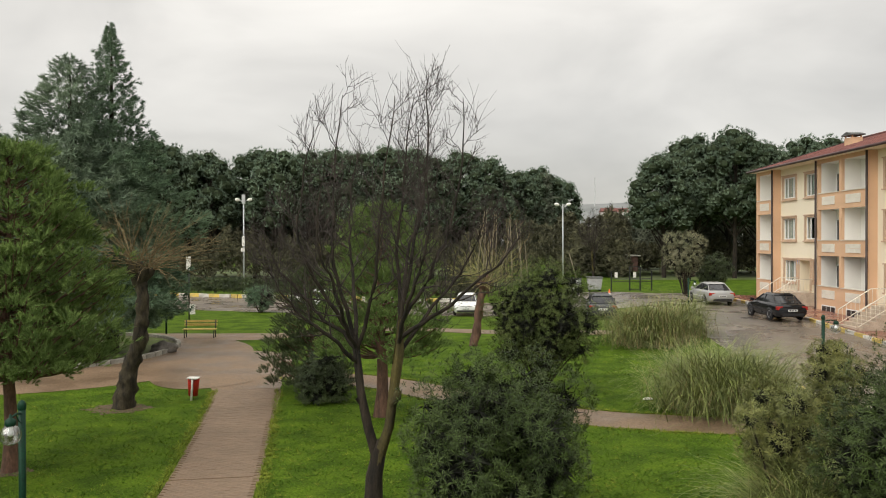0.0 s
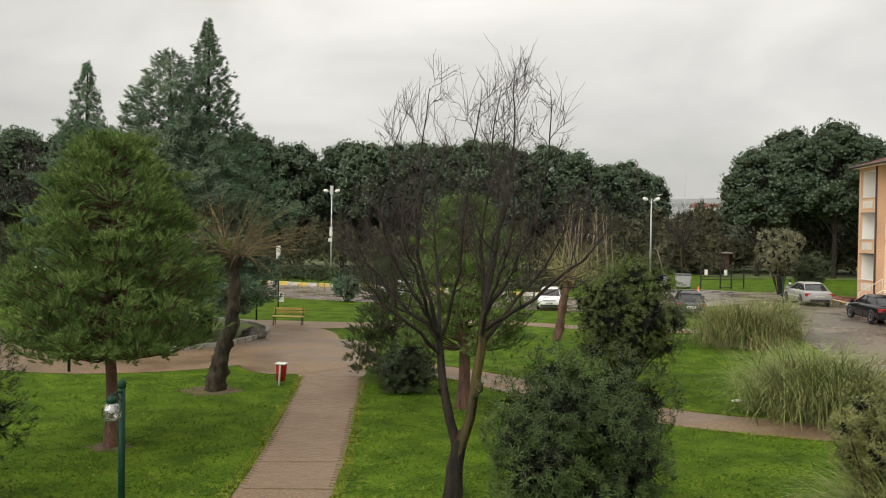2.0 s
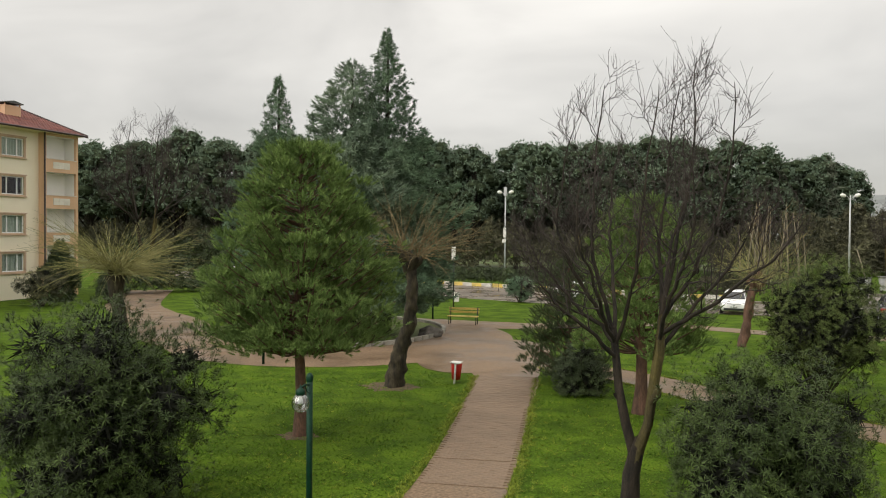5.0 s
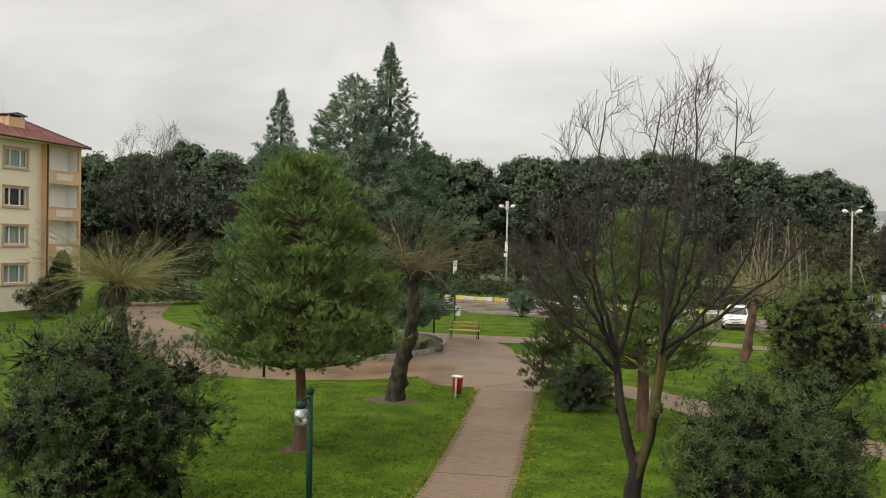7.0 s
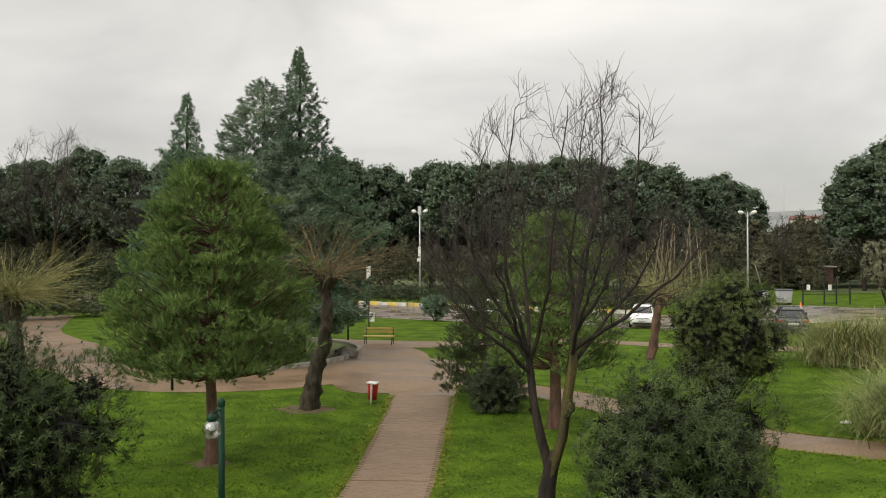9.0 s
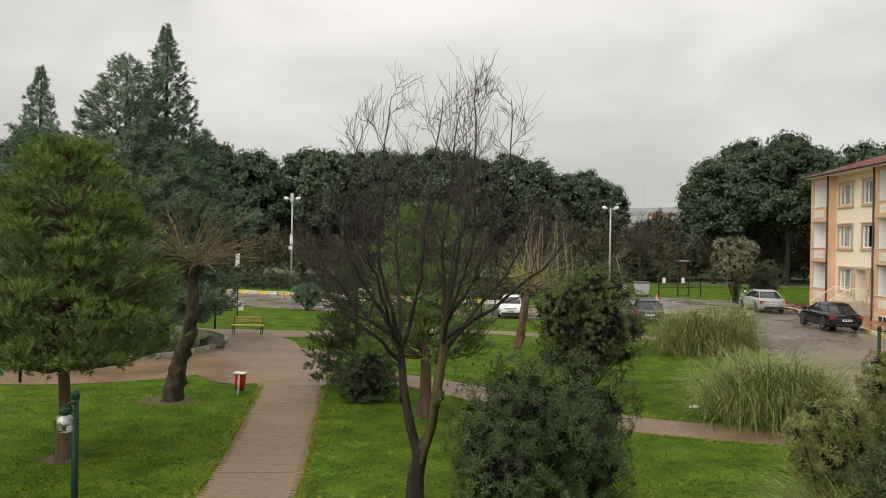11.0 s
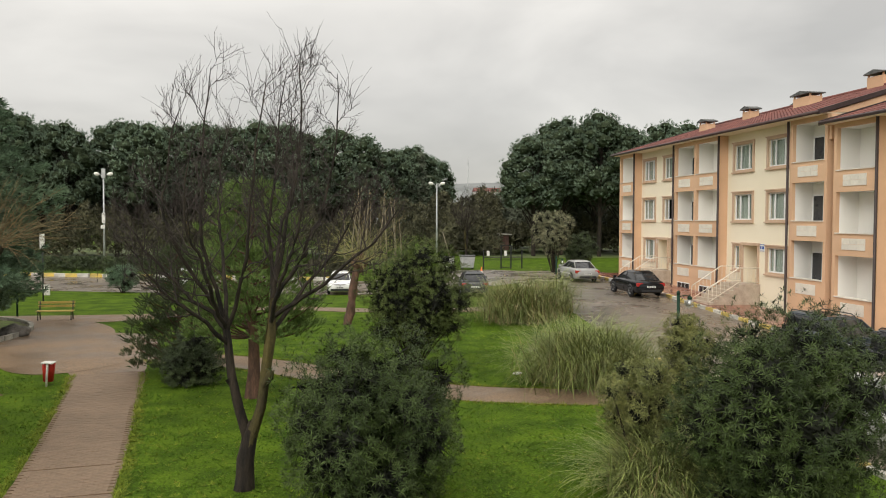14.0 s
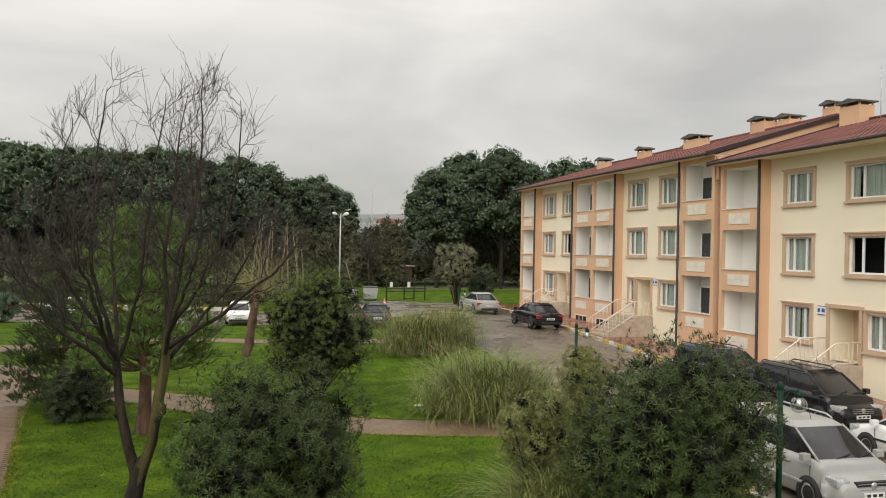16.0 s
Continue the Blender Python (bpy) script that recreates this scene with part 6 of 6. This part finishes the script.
rock(-13.2, 37.6, (0.62, 0.5, 0.36), 1, "dark weathered boulder in the island")
rock(-15.2, 34.2, (0.75, 0.6, 0.75), 2, "mossy tree stump at the island's edge", "tree_stump", BARK_MOSS)
rock(-17.6, 34.9, (0.5, 0.45, 0.4), 3, "small dark boulder in the island")
rock(6.67, 26.06, (0.16, 0.1, 0.05), 4, "crumpled white litter on the grass", "litter", WHITE_PAINT)


# ---- hedge, brush and the distance ----
def leaf_bank(name, p, q, depth, height, n, seed, material, label, category, size=0.3, wob=0.3, per=6):
    """A bank of foliage between two points: many small leaf tufts over an uneven body."""
    rng = np.random.default_rng(seed)
    p, q = np.array(p, float), np.array(q, float)
    d = q - p
    L = np.linalg.norm(d)
    d /= L
    s = np.array([-d[1], d[0]])
    t, u = rng.random(n) * L, rng.uniform(-0.5, 0.5, n)
    top = np.array([height * (1 + wob * noise.noise((a * 0.35, b * 2, seed)) + 0.5 * wob * noise.noise((a * 1.2, b * 3, seed + 5))) * (1 - 0.5 * (2 * b) ** 4) for a, b in zip(t, u)])
    z = top * (1 - 0.75 * rng.random(n) ** 2)
    xy = p[None] + d[None] * t[:, None] + s[None] * (u * depth)[:, None]
    P = np.stack([xy[:, 0], xy[:, 1], z + [gz(a, b) for a, b in xy]], 1)
    D = np.stack([s[0] * u * 1.5, s[1] * u * 1.5, np.full(n, 0.6)], 1) + rng.normal(size=(n, 3)) * 0.5
    tv, tf = tri_leaves(per, 1.0, 0.24, (-0.2, 1.2), rng)
    v, f = scatter(tv, tf, P, D, size * rng.uniform(0.6, 1.4, n), rng)
    return tagged(mesh_np(name, v, f, material), label, category, kind="stuff")


leaf_bank("hedge", (-48, 86.6), (-13.5, 75.4), 1.6, 1.55, 9000, 71, HEDGE, "clipped dark green hedge behind the painted kerb", "hedge", 0.26, 0.12)
leaf_bank("low_hedge", (-13.5, 75.0), (3, 71.5), 2.2, 1.3, 3000, 72, BRUSH, "straggling olive-brown brush behind the road", "brush", 0.4, 0.6)
leaf_bank("undergrowth", (-100, 100), (22, 104), 9, 5.2, 22000, 73, BRUSH, "tangled brown winter undergrowth below the pines", "undergrowth", 0.55, 0.7)
leaf_bank("undergrowth", (-125, 116), (16, 121), 7, 12.5, 20000, 74, WOOD_DEEP, "dark evergreen growth deep in the wood", "undergrowth", 1.1, 0.25)
leaf_bank("undergrowth", (16, 112), (40, 124), 6, 7.0, 4200, 79, BRUSH, "bare brown thicket at the end of the wood", "undergrowth", 0.8, 0.5)
leaf_bank("undergrowth", (26, 108), (70, 108), 6, 9.0, 7000, 70, WOOD_DEEP, "dark growth behind the grove", "undergrowth", 0.9, 0.3)
leaf_bank("undergrowth", (20, 104), (66, 98), 8, 3.4, 4500, 75, BRUSH, "brown scrub behind the grove", "undergrowth", 0.75, 0.7)
leaf_bank("undergrowth", (14, 95), (22, 96), 4, 3.0, 1200, 76, BRUSH, "brown scrub beyond the containers", "undergrowth", 0.6, 0.8)
leaf_bank("undergrowth", (-56, 66), (-44, 84), 5, 3.4, 2600, 77, HEDGE, "dark mixed bushes beyond the flats", "undergrowth", 0.5, 0.8)
leaf_bank("undergrowth", (-46, 52), (-40, 62), 3, 1.6, 900, 78, HEDGE, "dark bushes along the far path", "undergrowth", 0.4, 0.8)
sheet("wood_floor", np.linspace(-160, 120, 15), [88, 96, 110, 130, 160], ROUGH_GRASS, 0.02, label="rough grass and leaf litter under the pines", category="ground")

oleander("blossom_tree", (19.4, 64.0), 5.6, 2.0, 1.8, 81, "small tree with pale cream blossom", 1500, 1.0, BLOSSOM, 20, 0.2)
oleander("evergreen_shrub", (22.2, 65.5), 3.4, 1.7, 1.5, 82, "dark round evergreen bush beyond the road", 700, 0.3, HEDGE, 14, 0.28)
oleander("evergreen_shrub", (-13.4, 58.6), 2.3, 1.5, 1.2, 83, "blue-green bush beside the road", 600, 0.1, FIR, 12, 0.2)
oleander("evergreen_shrub", (-29.0, 47.0), 1.9, 1.0, 0.9, 84, "brownish leafy shrub on the back lawn", 450, 0.3, BRUSH, 10, 0.2)
oleander("evergreen_shrub", (6.6, 15.6), 2.0, 0.9, 0.8, 85, "pale green shrub beneath the oleander", 800, 0.1, SHRUB_OLIVE, 12, 0.11)
oleander("evergreen_shrub", (7.95, 16.3), 3.75, 0.75, 0.7, 86, "small dense golden-green evergreen bush beside the oleander", 2000, 0.2, SHRUB_OLIVE, 18, 0.11)
oleander("evergreen_shrub", (-42.8, 42.6), 2.7, 2.0, 1.8, 87, "brownish bush before the far flats", 900, 0.1, BRUSH, 16, 0.2)
oleander("evergreen_shrub", (-40.5, 46.5), 2.2, 1.6, 1.4, 88, "dark bush beside the far path", 700, 0.1, HEDGE, 14, 0.2)
fir("cypress", (-44.6, 46.2), 4.4, 1.15, 91, HEDGE, "small dark clipped cypress before the flats", 0.5, 0.1)
for k, (x, y, s, a) in enumerate(((-54, 67, 2.0, 40), (-48, 76, 1.6, 200), (5.0, 88, 1.2, 90), (-14, 95, 1.4, 170), (17.5, 93, 0.95, 250))):
    src = bpy.data.objects["bare_tree"]
    t = copy_thing(src, pose(x, y, gz(x, y), 0, 0, a) @ Matrix.Scale(s, 4))
    t.matrix_basis = pose(x, y, gz(x, y), 0, 0, a) @ Matrix.Scale(s, 4)
    for ob in list(t.children):
        if k > 1 and ob.name.startswith("twig_mass"):
            bpy.data.objects.remove(ob)
    tagged(t, "leafless brown tree at the edge of the wood", "tree", "bare trees at the wood")

PALE_BARK = mat("pale_sapling_bark", (0.26, 0.23, 0.16), (0.13, 0.11, 0.075), 0.9, 5, 30, 0.3)
rng_s = np.random.default_rng(17)
for k in range(17):
    x, y = rng_s.uniform(1.5, 8.5), rng_s.uniform(73, 82)
    s = empty("sapling", (x, y, gz(x, y)), "slender pale-barked leafless sapling", "tree", "pale saplings")
    h, dx = rng_s.uniform(5.0, 8.5), rng_s.normal() * 0.5
    line = [(0, 0, -0.1), (dx * 0.2, 0, h * 0.4), (dx * 0.7, 0.1, h * 0.75), (dx, 0.1, h)]
    tube("stem", line, [0.09, 0.07, 0.045, 0.015], PALE_BARK, s, "", 7)
    tw = []
    for j in range(9):
        t = 0.4 + 0.6 * j / 9
        q = np.array([dx * t * t, 0.05, h * t])
        a = 2.4 * j
        e = q + np.array([math.cos(a) * 0.5, math.sin(a) * 0.5, 0.9]) * rng_s.uniform(0.6, 1.3)
        tw.append((curve(q, (q + e) / 2 + np.array([math.cos(a) * 0.15, math.sin(a) * 0.15, -0.1]), e, 5), np.linspace(0.022, 0.006, 5)))
    v, f = tubes(tw, 4)
    tagged(mesh_np("twig_mass", v, f, TWIG_BROWN, s), kind="stuff")
pole = empty("leaning_pole", (14.0, 83.0, 0.85), "pale leaning wooden pole", "pole")
tube("pole", [(0, 0, -0.1), (-0.9, 0, 3.0)], [0.07, 0.05], PALE_BARK, pole)

# rise with haze painted into its grey; houses, a shed and a radio mast
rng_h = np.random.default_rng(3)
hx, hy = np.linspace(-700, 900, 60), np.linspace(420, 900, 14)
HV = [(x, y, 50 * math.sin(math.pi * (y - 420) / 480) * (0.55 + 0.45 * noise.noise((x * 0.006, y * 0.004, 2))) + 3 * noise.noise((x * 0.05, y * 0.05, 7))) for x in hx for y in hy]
tagged(mesh_np("hill", HV, [(i * 14 + j, (i + 1) * 14 + j, (i + 1) * 14 + j + 1, i * 14 + j + 1) for i in range(59) for j in range(13)], HILL, smooth=True), "low hill with the mist put into its grey", "hill", kind="structure")
FAR_WALL = mat("far_house_wall", (0.62, 0.60, 0.56), (0.5, 0.48, 0.45), 0.9, 0.3, 3, 0)


def far_house(x, y, w, d, h, z, label):
    c = empty("house", (x, y, z), label, "house", "far houses")
    box("wall", (-w / 2, -d / 2, -1), (w / 2, d / 2, h), FAR_WALL, c)
    bm = bmesh.new()
    v = [bm.verts.new(p) for p in ((-w / 2 - 0.5, -d / 2 - 0.5, h), (w / 2 + 0.5, -d / 2 - 0.5, h), (w / 2 + 0.5, d / 2 + 0.5, h), (-w / 2 - 0.5, d / 2 + 0.5, h), (-w / 2 - 0.5, 0, h + d * 0.25), (w / 2 + 0.5, 0, h + d * 0.25))]
    for q in ((3, 2, 1, 0), (0, 1, 5, 4), (2, 3, 4, 5), (1, 2, 5), (3, 0, 4)):
        bm.faces.new([v[i] for i in q])
    part("roof", bm, ROOF, c, "red tiled roof")
    for k in range(max(2, int(w / 3))):
        for j in range(int(h / 2.8)):
            xx = -w / 2 + (k + 0.5) * w / max(2, int(w / 3))
            box("window", (xx - 0.5, -d / 2 - 0.03, 0.9 + j * 2.8), (xx + 0.5, -d / 2 + 0.05, 2.2 + j * 2.8), DARK_GLASS, c)


far_house(59.0, 290, 11, 9, 7.0, 0.85, "white house with a red roof between the trees")
far_house(107.0, 500, 16, 10, 6.0, 17.0, "pale hazy house on the rise")
shed = empty("wooden_shed", (20.7, 99.5, 1.5), "low weathered brown shed with a pale roof", "shed")
for k in range(11):
    box("board", (-3.2 + k * 0.58, -1.5, -0.1), (-2.64 + k * 0.58, -1.44, 1.75 + 0.02 * (k % 3)), WOOD_SHED, shed)
boxes("shed_wall", [((-3.2, -1.43, -0.1), (-3.1, 1.5, 1.75)), ((3.1, -1.43, -0.1), (3.2, 1.5, 1.75)), ((-3.2, 1.5, -0.1), (3.2, 1.6, 1.9))], WOOD_SHED, shed)
box("roof", (-3.5, -1.8, 1.78), (3.5, 1.9, 1.92), CONCRETE, shed, "pale flat roof", 0.02)
mast = empty("radio_mast", (57, 300, 5), "thin lattice radio mast in the mist", "mast")
for a in (0, 2.09, 4.19):
    tube("mast_leg", [(0.7 * math.cos(a), 0.7 * math.sin(a), -5), (0.15 * math.cos(a), 0.15 * math.sin(a), 24)], 0.06, GALV, mast, "", 5)
for k in range(11):
    z, rr = -3 + k * 2.4, 0.68 - 0.048 * k
    tube("mast_ring", [(rr * math.cos(b), rr * math.sin(b), z + 0.6 * (i % 2)) for i, b in enumerate(np.linspace(0, 6.28, 7))], 0.035, GALV, mast, "", 4)


# ---- grass ----
def on_junction(x, y):
    """The paving where the main path, the side path and the round paving meet."""
    return ((x + 9.0) / 2.7) ** 2 + ((y - 33.0) / 5.0) ** 2 < 1 or (y > 28 and abs(x + 7.9 + (y - 31) * 0.3) < 1.5)


def on_paving(x, y):
    """Where the lawn gives way to paths, road and island."""
    for line, w in PAVED:
        if (((line[:, 0] - x) ** 2 + (line[:, 1] - y) ** 2).min()) < (w * 0.5) ** 2:
            return True
    return ((x + 17.0) / 8.2) ** 2 + ((y - 35.9) / 9.0) ** 2 < 1 or on_junction(x, y)


PAVED = [(np.array([(p.x, p.y) for p in smooth_line(l, 20)]), w) for l, w in ((MAIN_PATH[:4], 2.02), ([(-6.9, 28.0), (-8.4, 33.0), (-9.8, 36.5)], 3.4), (EAST_PATH, 2.1), ([(-25.0, 33.6), (-29.4, 38.2), (-34.0, 42.0)], 4.1), ([(-11.0, 43.6), (-8.0, 44.6), (-3.0, 47.3), (1.2, 46.1), (7.8, 43.6), (11.5, 42.2)], 2.0))]


def lawn_blades(name, n, seed, material, size, region, edge=False):
    rng = np.random.default_rng(seed)
    P = []
    if edge:
        for line, w in PAVED[:1] + PAVED[2:3]:
            for s in (-1, 1):
                for _ in range(n // 4):
                    i = rng.integers(0, len(line) - 1)
                    a, b = line[i], line[i + 1]
                    t = (b - a) / (np.linalg.norm(b - a) + 1e-9)
                    q = a + (b - a) * rng.random() + np.array([-t[1], t[0]]) * s * (w * 0.5 + abs(rng.normal()) * 0.13 - 0.03)
                    if not on_junction(q[0], q[1]):
                        P.append((q[0], q[1]))
    else:
        while len(P) < n:
            y = region[2] + (region[3] - region[2]) * rng.random() ** 1.6
            x = rng.uniform(max(region[0], -0.85 * y - 2), min(region[1], 0.62 * y + 2))
            if noise.noise((x * 0.9, y * 0.9, 3)) + 0.6 * noise.noise((x * 3, y * 3, 8)) + rng.uniform(-0.5, 0.7) > 0 and not on_paving(x, y):
                P.append((x, y))
    P = np.array([(x, y, gz(x, y)) for x, y in P])
    tv, tf = tri_leaves(6, 1.0, 0.18, (0.12, 0.95), rng)
    v, f = scatter(tv, tf, P, np.tile([0, 0, 1.0], (len(P), 1)) + rng.normal(size=(len(P), 3)) * 0.2, size * rng.uniform(0.5, 1.5, len(P)), rng)
    return tagged(mesh_np(name, v, f, material), "short uneven blades of lawn grass", "grass", kind="stuff")


lawn_blades("grass", 52000, 101, BLADE, 0.058, (-24, 12, 12.5, 42))
lawn_blades("grass", 5000, 102, BLADE_DRY, 0.08, (-24, 12, 12.5, 36))
lawn_blades("path_edge_grass", 5200, 103, BLADE_DRY, 0.095, None, True)

# ---- single pavers on the stretch of path nearest the window ----
paver_meshes = []
for v in range(3):
    bm = bmesh.new()
    add_box(bm, (-0.0985, -0.0485, -0.03), (0.0985, 0.0485, 0.012 + 0.0015 * v))
    bmesh.ops.bevel(bm, geom=[e for e in bm.edges if all(q.co.z > 0 for q in e.verts)], offset=0.004, segments=1, affect="EDGES")
    me = bpy.data.meshes.new("paver")
    bm.to_mesh(me)
    bm.free()
    me.materials.append(PAVER)
    paver_meshes.append(me)
path_ob = bpy.data.objects["path_1"]
line1 = smooth_line(MAIN_PATH, 60)
run_len, next_at, row = 0.0, 0.0, 0
V_rest, F_rest = [], []
for a, b in zip(line1, line1[1:]):
    run_len += (b - a).length
    if b.y < 15.6 or b.y > 28.0:
        next_at = run_len
        continue
    while next_at <= run_len:
        t = (b - a).normalized()
        side = Vector((-t.y, t.x, 0))
        ang = math.degrees(math.atan2(side.y, side.x))
        wide = 1.95 if b.y < 22 else 1.95 + (b.y - 22) * 0.055
        cols = int(wide / 0.2)
        for k in range(cols):
            q = b + side * ((k - (cols - 1) / 2) * 0.2 + (0.1 if row % 2 else 0) - 0.05)
            m = pose(q.x, q.y, 0.016 + rnd(-0.002, 0.003), rnd(-0.8, 0.8), rnd(-0.8, 0.8), ang + rnd(-1, 1))
            if row < 33:
                ob = new("paver", paver_meshes[random.randrange(3)])
                ob.parent = path_ob
                ob.matrix_basis = m
            else:
                i = len(V_rest)
                V_rest += [m @ Vector((sx * 0.0985, sy * 0.0485, z)) for z in (-0.02, 0.013) for sx, sy in ((-1, -1), (1, -1), (1, 1), (-1, 1))]
                F_rest += [(i + 4, i + 5, i + 6, i + 7), (i, i + 1, i + 5, i + 4), (i + 1, i + 2, i + 6, i + 5), (i + 2, i + 3, i + 7, i + 6), (i + 3, i, i + 4, i + 7)]
        next_at += 0.1
        row += 1
tagged(mesh_np("paver_field", [tuple(v) for v in V_rest], F_rest, PAVER, path_ob, "worn brick pavers"), kind="stuff")
